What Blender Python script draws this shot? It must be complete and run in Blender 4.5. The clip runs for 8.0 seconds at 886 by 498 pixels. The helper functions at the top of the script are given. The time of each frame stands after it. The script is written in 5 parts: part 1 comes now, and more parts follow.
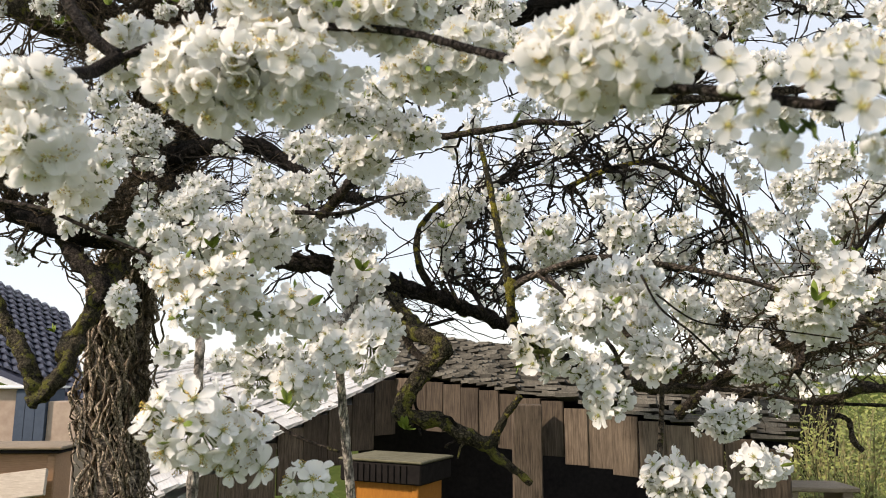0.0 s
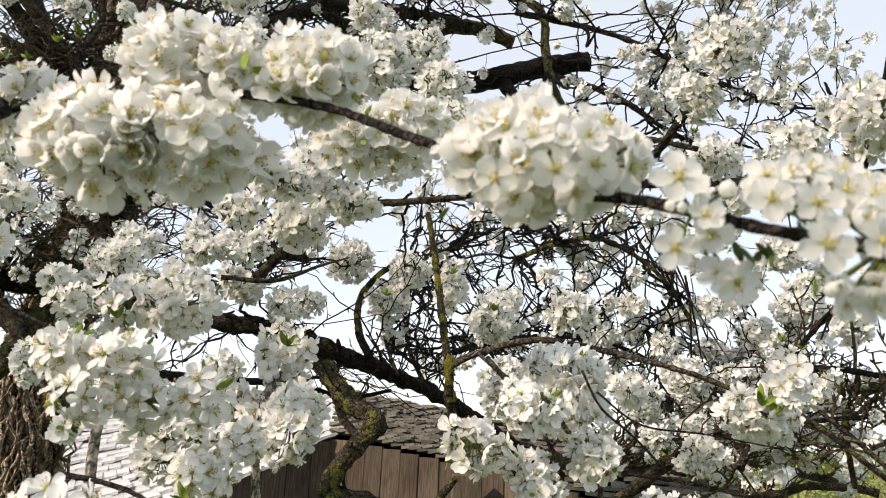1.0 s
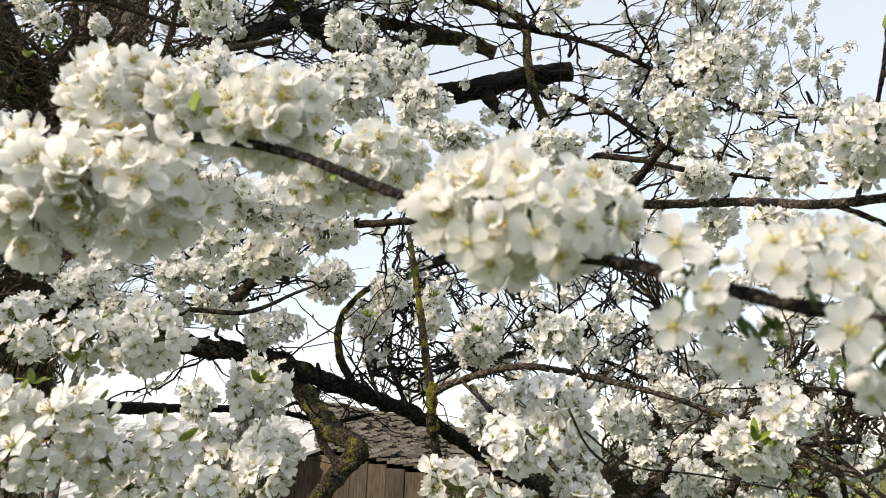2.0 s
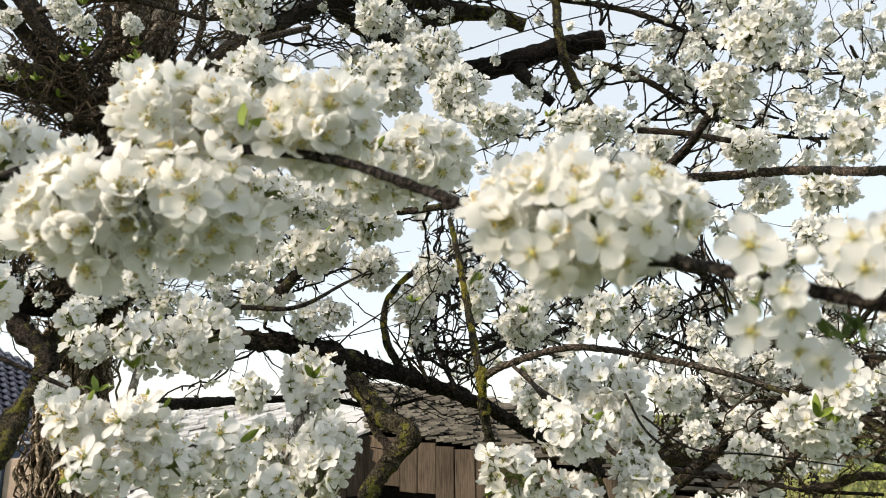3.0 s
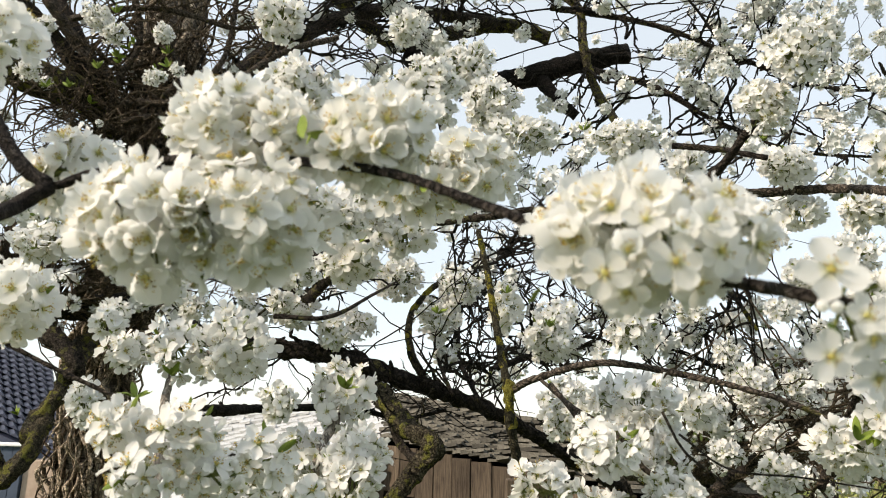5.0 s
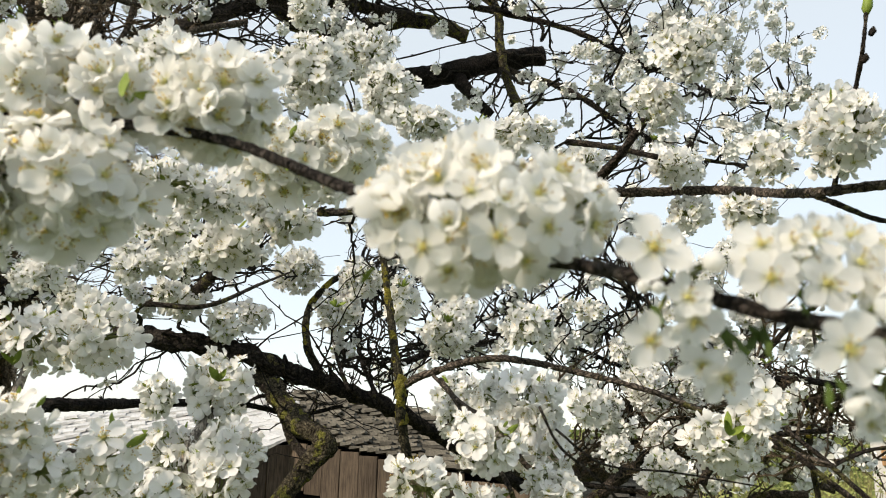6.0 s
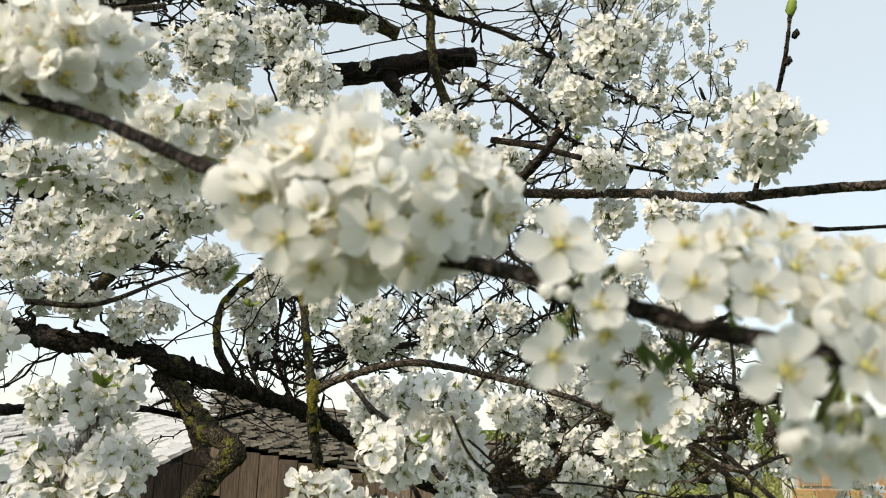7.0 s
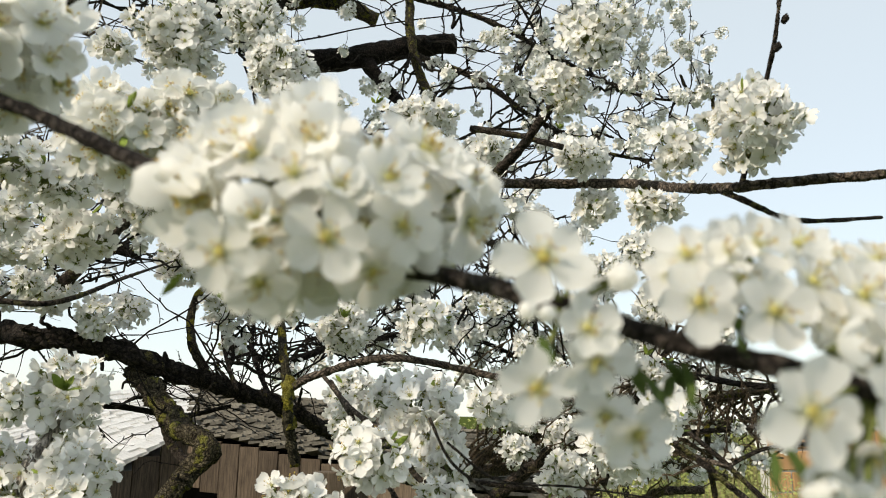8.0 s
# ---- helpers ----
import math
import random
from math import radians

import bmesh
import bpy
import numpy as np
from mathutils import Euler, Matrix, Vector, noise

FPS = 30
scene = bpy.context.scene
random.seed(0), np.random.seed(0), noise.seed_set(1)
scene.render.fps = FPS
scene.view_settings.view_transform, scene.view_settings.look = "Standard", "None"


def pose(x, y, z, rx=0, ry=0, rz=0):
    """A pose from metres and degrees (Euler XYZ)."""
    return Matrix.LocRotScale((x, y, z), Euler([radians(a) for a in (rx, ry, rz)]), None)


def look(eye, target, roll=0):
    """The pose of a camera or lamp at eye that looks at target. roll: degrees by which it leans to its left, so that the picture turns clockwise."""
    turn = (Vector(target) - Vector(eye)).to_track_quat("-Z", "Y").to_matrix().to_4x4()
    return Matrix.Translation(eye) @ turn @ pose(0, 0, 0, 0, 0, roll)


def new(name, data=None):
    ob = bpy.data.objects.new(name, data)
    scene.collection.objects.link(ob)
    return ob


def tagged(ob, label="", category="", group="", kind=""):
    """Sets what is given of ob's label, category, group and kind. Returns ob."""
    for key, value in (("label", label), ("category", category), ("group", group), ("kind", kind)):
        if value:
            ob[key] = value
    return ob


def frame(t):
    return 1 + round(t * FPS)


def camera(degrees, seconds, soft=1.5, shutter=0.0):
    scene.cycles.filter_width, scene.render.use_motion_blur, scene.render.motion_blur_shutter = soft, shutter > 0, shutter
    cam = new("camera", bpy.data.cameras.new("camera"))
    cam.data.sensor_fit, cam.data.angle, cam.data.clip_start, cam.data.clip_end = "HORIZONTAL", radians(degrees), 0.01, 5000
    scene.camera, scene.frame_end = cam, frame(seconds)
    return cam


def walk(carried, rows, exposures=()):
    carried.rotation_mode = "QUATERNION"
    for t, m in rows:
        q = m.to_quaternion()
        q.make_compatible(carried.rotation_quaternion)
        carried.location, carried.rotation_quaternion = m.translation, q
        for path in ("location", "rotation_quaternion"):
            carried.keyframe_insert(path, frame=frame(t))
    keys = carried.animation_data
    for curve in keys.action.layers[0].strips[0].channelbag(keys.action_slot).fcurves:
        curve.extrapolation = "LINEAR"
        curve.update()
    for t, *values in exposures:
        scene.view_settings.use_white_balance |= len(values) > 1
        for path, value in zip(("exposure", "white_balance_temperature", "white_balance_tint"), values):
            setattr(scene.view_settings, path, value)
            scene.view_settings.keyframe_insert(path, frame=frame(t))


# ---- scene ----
cam = camera(61.7, 8.0, 0.85)
PATH = [
    (0, (0.0323, 0.0223, 1.7301), (-0.0309, 1.9948, 2.0546), 0.30),
    (0.5, (0.0510, 0.0502, 1.7491), (0.0520, 2.0121, 2.1379), 1.38),
    (1, (0.0571, 0.0838, 1.7773), (0.1133, 2.0253, 2.2541), 2.96),
    (1.5, (0.0657, 0.1081, 1.8054), (0.1489, 2.0460, 2.2931), 2.16),
    (1.7, (0.0671, 0.1150, 1.8125), (0.1663, 2.0479, 2.3168), 2.15),
    (2.8, (0.0550, 0.1255, 1.8377), (0.0821, 2.0760, 2.2790), 0.47),
    (3, (0.0529, 0.1236, 1.8397), (0.0500, 2.0762, 2.2725), -0.12),
    (3.5, (0.0440, 0.1260, 1.8379), (0.0030, 2.0772, 2.2752), -0.01),
    (4, (0.0267, 0.1199, 1.8410), (-0.0835, 2.0664, 2.2870), 0.01),
    (4.2, (0.0217, 0.1191, 1.8431), (-0.0875, 2.0629, 2.3011), 0.21),
    (5.3, (0.0342, 0.1305, 1.8420), (0.0404, 2.0768, 2.3025), 1.58),
    (5.5, (0.0496, 0.1367, 1.8399), (0.1108, 2.0820, 2.3006), 1.46),
    (6, (0.0766, 0.1574, 1.8397), (0.2447, 2.0967, 2.2992), 1.34),
    (6.5, (0.0978, 0.1984, 1.8438), (0.3763, 2.1231, 2.3108), 1.41),
    (7, (0.1045, 0.2100, 1.8509), (0.4586, 2.1224, 2.3170), 1.20),
    (7.5, (0.1066, 0.2299, 1.8600), (0.4705, 2.1446, 2.3089), 0.50),
    (8, (0.1154, 0.2424, 1.8670), (0.5209, 2.1521, 2.3014), 0.59),
]
walk(cam, [(t, look(eye, target, roll)) for t, eye, target, roll in PATH], ((0.0, 1.19, 7150, 18), (1.5, 1.26, 7200, 17), (3.5, 1.22, 7200, 13), (5.5, 1.22, 7200, 13), (7.0, 1.09, 7150, 10), (8.0, 1.08, 7150, 10)))
cam.data.dof.use_dof, cam.data.dof.focus_distance, cam.data.dof.aperture_fstop = True, 1.8, 12.5

# ---- world and sun ----
SUN_FROM = Vector((-0.74, -0.40, 0.58)).normalized()
world = bpy.data.worlds.new("sky")
world.use_nodes = True
scene.world = world
wn = world.node_tree.nodes
sky = wn.new("ShaderNodeTexSky")
sky.sky_type = "NISHITA"
sky.sun_disc = False
sky.sun_elevation = math.asin(SUN_FROM.z)
sky.sun_rotation = math.atan2(SUN_FROM.x, SUN_FROM.y)
sky.air_density, sky.dust_density, sky.ozone_density = 1.0, 0.4, 1.6
wn["Background"].inputs["Strength"].default_value = 0.147
haze = wn.new("ShaderNodeMix")
haze.data_type = "RGBA"
haze.inputs[0].default_value = 0.80
haze.inputs[7].default_value = (2.36, 2.70, 2.94, 1)
world.node_tree.links.new(sky.outputs["Color"], haze.inputs[6])
world.node_tree.links.new(haze.outputs[2], wn["Background"].inputs["Color"])
sun = new("sun", bpy.data.lights.new("sun", "SUN"))
sun.data.energy, sun.data.angle, sun.data.color = 1.92, radians(2.0), (1.0, 0.915, 0.80)
sun.matrix_basis = look(SUN_FROM * 50, (0, 0, 0))


# ---- materials ----
def material(name, rough=0.7):
    m = bpy.data.materials.new(name)
    m.use_nodes = True
    b = m.node_tree.nodes["Principled BSDF"]
    b.inputs["Roughness"].default_value = rough
    return m, m.node_tree.nodes, m.node_tree.links, b


def noise_node(n, l, coord, scale, detail=6, stretch=None):
    t = n.new("ShaderNodeTexNoise")
    t.inputs["Scale"].default_value, t.inputs["Detail"].default_value = scale, detail
    t.inputs["Roughness"].default_value = 0.65
    if stretch:
        mp = n.new("ShaderNodeMapping")
        mp.inputs["Scale"].default_value = stretch
        l.new(coord, mp.inputs["Vector"])
        coord = mp.outputs["Vector"]
    l.new(coord, t.inputs["Vector"])
    return t.outputs["Fac"]


def ramp(n, l, fac, stops):
    r = n.new("ShaderNodeValToRGB")
    e = r.color_ramp.elements
    while len(e) < len(stops):
        e.new(0.5)
    for el, (p, c) in zip(e, stops):
        el.position, el.color = p, (*c, 1)
    l.new(fac, r.inputs["Fac"])
    return r.outputs["Color"]


def mix(n, l, fac, a, b, mode="MIX"):
    x = n.new("ShaderNodeMix")
    x.data_type, x.blend_type = "RGBA", mode
    for value, key in ((fac, 0), (a, 6), (b, 7)):
        if isinstance(value, (int, float)):
            x.inputs[key].default_value = value
        elif isinstance(value, tuple):
            x.inputs[key].default_value = (*value, 1)
        else:
            l.new(value, x.inputs[key])
    return x.outputs[2]


def bump(n, l, b, height, strength, distance):
    k = n.new("ShaderNodeBump")
    k.inputs["Strength"].default_value, k.inputs["Distance"].default_value = strength, distance
    l.new(height, k.inputs["Height"])
    l.new(k.outputs["Normal"], b.inputs["Normal"])


def coords(n, which="Object"):
    return n.new("ShaderNodeTexCoord").outputs[which]


def bark(name, dark, light, moss=None, moss_at=0.6, scale=60, stretch=None):
    """Cracked bark: plates with dark seams, fine grain and patches of moss or lichen."""
    m, n, l, b = material(name, 0.9)
    c = coords(n)
    f = noise_node(n, l, c, scale, 8, stretch)
    fine = noise_node(n, l, c, scale * 5, 6, stretch)
    v = n.new("ShaderNodeTexVoronoi")
    v.feature = "DISTANCE_TO_EDGE"
    v.inputs["Scale"].default_value = scale * 1.3
    wob = mix(n, l, 0.06, c, n.new("ShaderNodeTexNoise").outputs["Color"])
    l.new(wob, v.inputs["Vector"])
    seam = ramp(n, l, v.outputs["Distance"], [(0.0, (0, 0, 0)), (0.22, (1, 1, 1))])
    col = ramp(n, l, f, [(0.34, dark), (0.68, light)])
    col = mix(n, l, 0.75, col, ramp(n, l, fine, [(0.36, (0.25, 0.25, 0.25)), (0.64, (1.5, 1.45, 1.4))]), "MULTIPLY")
    col = mix(n, l, 0.7, col, seam, "MULTIPLY")
    if moss:
        g = noise_node(n, l, c, scale * 0.3, 8)
        k = ramp(n, l, g, [(moss_at, (0, 0, 0)), (moss_at + 0.06, (1, 1, 1))])
        h = noise_node(n, l, c, scale * 4, 5)
        col = mix(n, l, k, col, ramp(n, l, h, [(0.38, tuple(q * 0.25 for q in moss)), (0.66, moss)]))
    l.new(col, b.inputs["Base Color"])
    b.inputs["Specular IOR Level"].default_value = 0.15
    rough = mix(n, l, 0.5, fine, seam)
    bump(n, l, b, rough, 1.0, 0.008)
    return m


def petal_material(name, base, warm, reach=0.55, through_light=0.45):
    """White petals that let light through, yellowish green at the claw, each petal a little different."""
    m, n, l, b = material(name, 0.5)
    at = n.new("ShaderNodeAttribute")
    at.attribute_name = "span"
    col = ramp(n, l, at.outputs["Fac"], [(0.14, warm), (reach, base), (1.0, tuple(q * 1.02 for q in base))])
    r = n.new("ShaderNodeNewGeometry").outputs["Random Per Island"]
    col = mix(n, l, 0.3, col, ramp(n, l, r, [(0.0, (0.80, 0.815, 0.80)), (0.55, (0.90, 0.895, 0.875)), (1.0, (0.90, 0.88, 0.82))]))
    o = n.new("ShaderNodeObjectInfo").outputs["Random"]
    col = mix(n, l, 0.2, col, ramp(n, l, o, [(0.0, (0.84, 0.85, 0.84)), (0.6, (0.90, 0.895, 0.87)), (1.0, (0.90, 0.87, 0.78))]))
    l.new(col, b.inputs["Base Color"])
    b.inputs["Specular IOR Level"].default_value = 0.25
    tr = n.new("ShaderNodeBsdfTranslucent")
    l.new(col, tr.inputs["Color"])
    ms = n.new("ShaderNodeMixShader")
    ms.inputs[0].default_value = through_light
    l.new(b.outputs["BSDF"], ms.inputs[1])
    l.new(tr.outputs["BSDF"], ms.inputs[2])
    l.new(ms.outputs["Shader"], n["Material Output"].inputs["Surface"])
    return m


def plain(name, a, c2, scale=40, rough=0.7, stretch=None, b_strength=0.4, vary=0.0, gloss=0.2):
    m, n, l, b = material(name, rough)
    c = coords(n)
    f = noise_node(n, l, c, scale, 6, stretch)
    g = noise_node(n, l, c, scale * 0.15, 4)
    col = ramp(n, l, f, [(0.3, a), (0.7, c2)])
    col = mix(n, l, 0.35, col, ramp(n, l, g, [(0.3, a), (0.7, c2)]))
    if vary:
        r = n.new("ShaderNodeObjectInfo").outputs["Random"]
        col = mix(n, l, vary, col, ramp(n, l, r, [(0.0, (0.25, 0.25, 0.25)), (1.0, (1, 1, 1))]), "MULTIPLY")
    l.new(col, b.inputs["Base Color"])
    b.inputs["Specular IOR Level"].default_value = gloss
    bump(n, l, b, f, b_strength, 0.004)
    return m


PETAL = petal_material("petal_white", (0.94, 0.936, 0.90), (0.78, 0.76, 0.42), 0.38, 0.58)
# Cooler, duller copy of the petal: shade on further clusters is in its colour.
PETAL_MID = petal_material("petal_shaded_white", (0.88, 0.875, 0.85), (0.62, 0.64, 0.42), 0.33, 0.41)
STAMEN, sn, sl, sb = material("stamen_yellow_to_brown", 0.7)
sl.new(ramp(sn, sl, sn.new("ShaderNodeNewGeometry").outputs["Random Per Island"], [(0.0, (0.10, 0.055, 0.02)), (0.35, (0.34, 0.20, 0.04)), (0.6, (0.66, 0.47, 0.07)), (1.0, (0.78, 0.60, 0.16))]), sb.inputs["Base Color"])
CENTRE = plain("flower_centre", (0.56, 0.54, 0.18), (0.72, 0.67, 0.28), 200)
CENTRE_GREEN = plain("flower_centre_green", (0.26, 0.28, 0.09), (0.48, 0.46, 0.18), 200)
PEDICEL = plain("pedicel_green", (0.07, 0.10, 0.025), (0.20, 0.22, 0.07), 120)
LEAF_DARK = plain("grown_leaf", (0.035, 0.065, 0.015), (0.10, 0.15, 0.03), 60, 0.5)
LEAF = plain("young_leaf", (0.11, 0.17, 0.025), (0.26, 0.33, 0.06), 60, 0.5)
BARK = bark("cherry_bark", (0.010, 0.009, 0.008), (0.15, 0.122, 0.10), (0.20, 0.19, 0.07), 0.575, 85)
STEM_BARK = bark("young_stem_bark", (0.016, 0.013, 0.012), (0.14, 0.118, 0.105), (0.16, 0.14, 0.12), 0.57, 150)
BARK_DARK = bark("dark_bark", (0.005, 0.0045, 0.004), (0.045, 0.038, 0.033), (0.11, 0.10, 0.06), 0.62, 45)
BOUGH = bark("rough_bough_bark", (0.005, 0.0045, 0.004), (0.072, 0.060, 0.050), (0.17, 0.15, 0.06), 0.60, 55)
MOSSY = bark("mossy_bark", (0.022, 0.018, 0.012), (0.22, 0.19, 0.13), (0.30, 0.29, 0.07), 0.52, 95)
LICHEN_KNOB = bark("yellow_lichen", (0.20, 0.17, 0.03), (0.56, 0.50, 0.09), (0.60, 0.55, 0.12), 0.45, 120)
LICHEN = bark("lichen_bark", (0.03, 0.027, 0.018), (0.12, 0.11, 0.07), (0.40, 0.35, 0.05), 0.52, 90)
GREY_BARK = bark("smooth_grey_bark", (0.25, 0.22, 0.19), (0.72, 0.66, 0.58), None, 0.5, 35)
BARK_BROWN = bark("brown_bark", (0.04, 0.033, 0.027), (0.25, 0.205, 0.165), (0.16, 0.15, 0.05), 0.60, 80)
TWIG = bark("twig_bark", (0.008, 0.0075, 0.006), (0.080, 0.069, 0.055), None, 0.5, 120)
TWIG_BROWN = bark("brown_twig_bark", (0.05, 0.038, 0.026), (0.34, 0.265, 0.185), None, 0.5, 120)
TRUNK = bark("trunk_bark", (0.035, 0.027, 0.02), (0.46, 0.39, 0.33), (0.035, 0.026, 0.016), 0.50, 14, (1, 1, 6))
IVY = bark("ivy_stem_bark", (0.22, 0.165, 0.11), (0.88, 0.74, 0.58), None, 0.5, 40)
IVY_DARK = bark("old_ivy_bark", (0.04, 0.03, 0.02), (0.30, 0.22, 0.15), None, 0.5, 60)


# ---- builders ----
def part(name, bm, mat, parent, label="", smooth=True, offset=None):
    me = bpy.data.meshes.new(name)
    bm.to_mesh(me)
    bm.free()
    if smooth:
        me.shade_smooth()
    for m in mat if isinstance(mat, (list, tuple)) else [mat]:
        me.materials.append(m)
    ob = new(name, me)
    join(ob, parent, offset)
    if label:
        tagged(ob, label)
    return ob


def join(ob, parent, offset=None):
    if parent is not None:
        ob.parent = parent
        if parent.parent is None:
            ob.matrix_parent_inverse = parent.matrix_basis.inverted()
    if offset is not None:
        ob.matrix_basis = Matrix.Translation(offset)


def thing(name, base, label, category, group="", kind=""):
    ob = new(name)
    ob.empty_display_size = 0.05
    ob.matrix_basis = Matrix.Translation(base)
    return tagged(ob, label, category, group, kind)


def spline(points, step):
    """A smooth line through the points."""
    p = [Vector(q) for q in points]
    p = [p[0] * 2 - p[1]] + p + [p[-1] * 2 - p[-2]]
    out = []
    for i in range(1, len(p) - 2):
        a, b, c, d = p[i - 1:i + 3]
        n = max(2, int((c - b).length / step))
        for k in range(n):
            u = k / n
            out.append(0.5 * (2 * b + (c - a) * u + (2 * a - 5 * b + 4 * c - d) * u * u + (3 * b - a - 3 * c + d) * u ** 3))
    out.append(p[-2])
    return out


def tube(bm, pts, radii, sides=6, knobs=0.0, grain=20.0, cap=True):
    rings = []
    side = None
    for i, p in enumerate(pts):
        d = (pts[min(i + 1, len(pts) - 1)] - pts[max(i - 1, 0)])
        d = d.normalized() if d.length > 1e-9 else Vector((0, 0, 1))
        if side is None:
            side = d.orthogonal().normalized()
        side = (side - d * side.dot(d))
        side = side.normalized() if side.length > 1e-6 else d.orthogonal().normalized()
        up = d.cross(side)
        ring = []
        for k in range(sides):
            a = 2 * math.pi * k / sides
            o = side * math.cos(a) + up * math.sin(a)
            r = radii[i]
            if knobs:
                q = p + o * r
                r *= 1 + knobs * (noise.noise(q * grain) + 0.6 * noise.noise(q * grain * 2.7) + 0.6 * noise.noise(q * grain * 6))
            ring.append(bm.verts.new(p + o * r))
        rings.append(ring)
    for a, b in zip(rings, rings[1:]):
        for k in range(sides):
            bm.faces.new((a[k], a[(k + 1) % sides], b[(k + 1) % sides], b[k]))
    if cap and sides > 2:
        bm.faces.new(rings[0][::-1])
        bm.faces.new(rings[-1])


LINES = {}


def limb(name, parent, points, r0, r1, mat, sides=12, knobs=0.22, grain=22.0, label="", key=""):
    """A tapered, knobbly limb through the points."""
    pts = spline(points, max(r0 * 0.35, 0.005))
    sides = sides * 2 if r0 > 0.018 else sides * 3 // 2 if r0 > 0.008 else sides
    n = len(pts) - 1
    bm = bmesh.new()
    tube(bm, pts, [r0 + (r1 - r0) * i / n for i in range(n + 1)], sides, knobs, grain)
    if key:
        LINES.setdefault(key, []).extend(pts)
    return part(name, bm, mat, parent, label)


def petal_grid(bm, ang, R, width, cup, rng, nu, nv, mat_index):
    """One rounded, notched, slightly wavy petal, from the claw outwards."""
    twist, wave, tip = rng.uniform(-0.12, 0.12), rng.uniform(0.01, 0.045), rng.uniform(-0.20, 0.02)
    ph = rng.uniform(0, 6)
    rows = []
    for i in range(nu + 1):
        u = i / nu
        w = width * R * max(0.2, max(0, 1 - abs((u - 0.56) / 0.5) ** 2.6) ** 0.385) * (0.5 + 0.5 * min(1, u / 0.55))
        row = []
        for j in range(nv + 1):
            v = 2 * j / nv - 1
            notch = (0.03 * R * (1 - abs(v)) ** 2 if u > 0.95 else 0) - 0.11 * R * v * v * max(0, u - 0.6) / 0.4
            r = R * (0.08 + 0.92 * u) + (-notch if notch > 0 else notch)
            side = w * v
            z = R * (cup * u ** 1.5 + tip * max(0, u - 0.6) * 1.6 + 0.10 * v * v * (0.4 + u) + twist * v * u * 0.5 + wave * math.sin(5 * v + ph + 3 * u) * u)
            k = 1 - 0.32 * max(0, cup) * u
            row.append(bm.verts.new((math.cos(ang) * r * k - math.sin(ang) * side, math.sin(ang) * r * k + math.cos(ang) * side, z)))
        rows.append(row)
    for a, b in zip(rows, rows[1:]):
        for j in range(nv):
            bm.faces.new((a[j], b[j], b[j + 1], a[j + 1])).material_index = mat_index


def stamped(me):
    """Stores how far each vertex lies from the flower's middle."""
    co = np.zeros(len(me.vertices) * 3)
    me.vertices.foreach_get("co", co)
    me.attributes.new("span", "FLOAT", "POINT").data.foreach_set("value", np.linalg.norm(co.reshape(-1, 3), axis=1))


def flower_mesh(seed, cup, grade, slim=0.0, pale=False):
    """A five-petalled blossom of radius 1, opening towards +z. grade: 2 for close by, 1 within reach, 0 further off."""
    rng = random.Random(seed)
    bm = bmesh.new()
    nu, nv = ((3, 2), (5, 2), (7, 4))[grade]
    wide = (0.31, 0.38) if grade < 2 else (0.33, 0.41)
    for k in range(5):
        petal_grid(bm, 2 * math.pi * (k + rng.uniform(-0.14, 0.14)) / 5, rng.uniform(0.88, 1.08), rng.uniform(*wide) - slim, cup + rng.uniform(-0.14, 0.14), rng, nu, nv, 0)
    for k in range((3, 7, 14)[grade]):
        a, s = rng.uniform(0, 6.283), rng.uniform(0.08, 0.32)
        h = rng.uniform(0.24, 0.42) + 0.3 * max(0, cup)
        p0, p1 = Vector((math.cos(a) * 0.05, math.sin(a) * 0.05, 0.05)), Vector((math.cos(a) * s, math.sin(a) * s, h))
        if grade:
            m0 = len(bm.faces)
            tube(bm, [p0, p1], [0.013, 0.008], 3, cap=False)
            bm.faces.ensure_lookup_table()
            for f in bm.faces[m0:]:
                f.material_index = 2
        q = (0.040, 0.034, 0.040)[grade]
        vs = [bm.verts.new(p1 + Vector(o) * q) for o in ((1, 0, 0), (0, 1, 0), (-1, 0, 0), (0, -1, 0), (0, 0, 1.1), (0, 0, -1.1))]
        for i in range(4):
            for t in (4, 5):
                bm.faces.new((vs[i], vs[(i + 1) % 4], vs[t])).material_index = 1
    core = (0.12, 0.12, 0.13)[grade]
    ring = [bm.verts.new((core * math.cos(a), core * math.sin(a), 0.07)) for a in [i * 6.283 / 7 for i in range(7)]]
    top = bm.verts.new((0, 0, 0.13))
    low = bm.verts.new((0, 0, -0.34))
    for i in range(7):
        bm.faces.new((ring[i], ring[(i + 1) % 7], top)).material_index = 2
        bm.faces.new((ring[(i + 1) % 7], ring[i], low)).material_index = 3
    for k in range(5):
        a = 2 * math.pi * (k + 0.5) / 5
        d, e = Vector((math.cos(a), math.sin(a), 0)), Vector((-math.sin(a), math.cos(a), 0))
        bm.faces.new([bm.verts.new(v) for v in (d * 0.10 + e * 0.09, d * 0.10 - e * 0.09, d * 0.42 - Vector((0, 0, 0.10)))]).material_index = 3
    me = bpy.data.meshes.new("flower")
    bm.to_mesh(me)
    bm.free()
    me.shade_smooth()
    stamped(me)
    near = grade == 2 and not pale
    for m in (PETAL if near else PETAL_MID, STAMEN, CENTRE if near else CENTRE_GREEN, PEDICEL):
        me.materials.append(m)
    return me


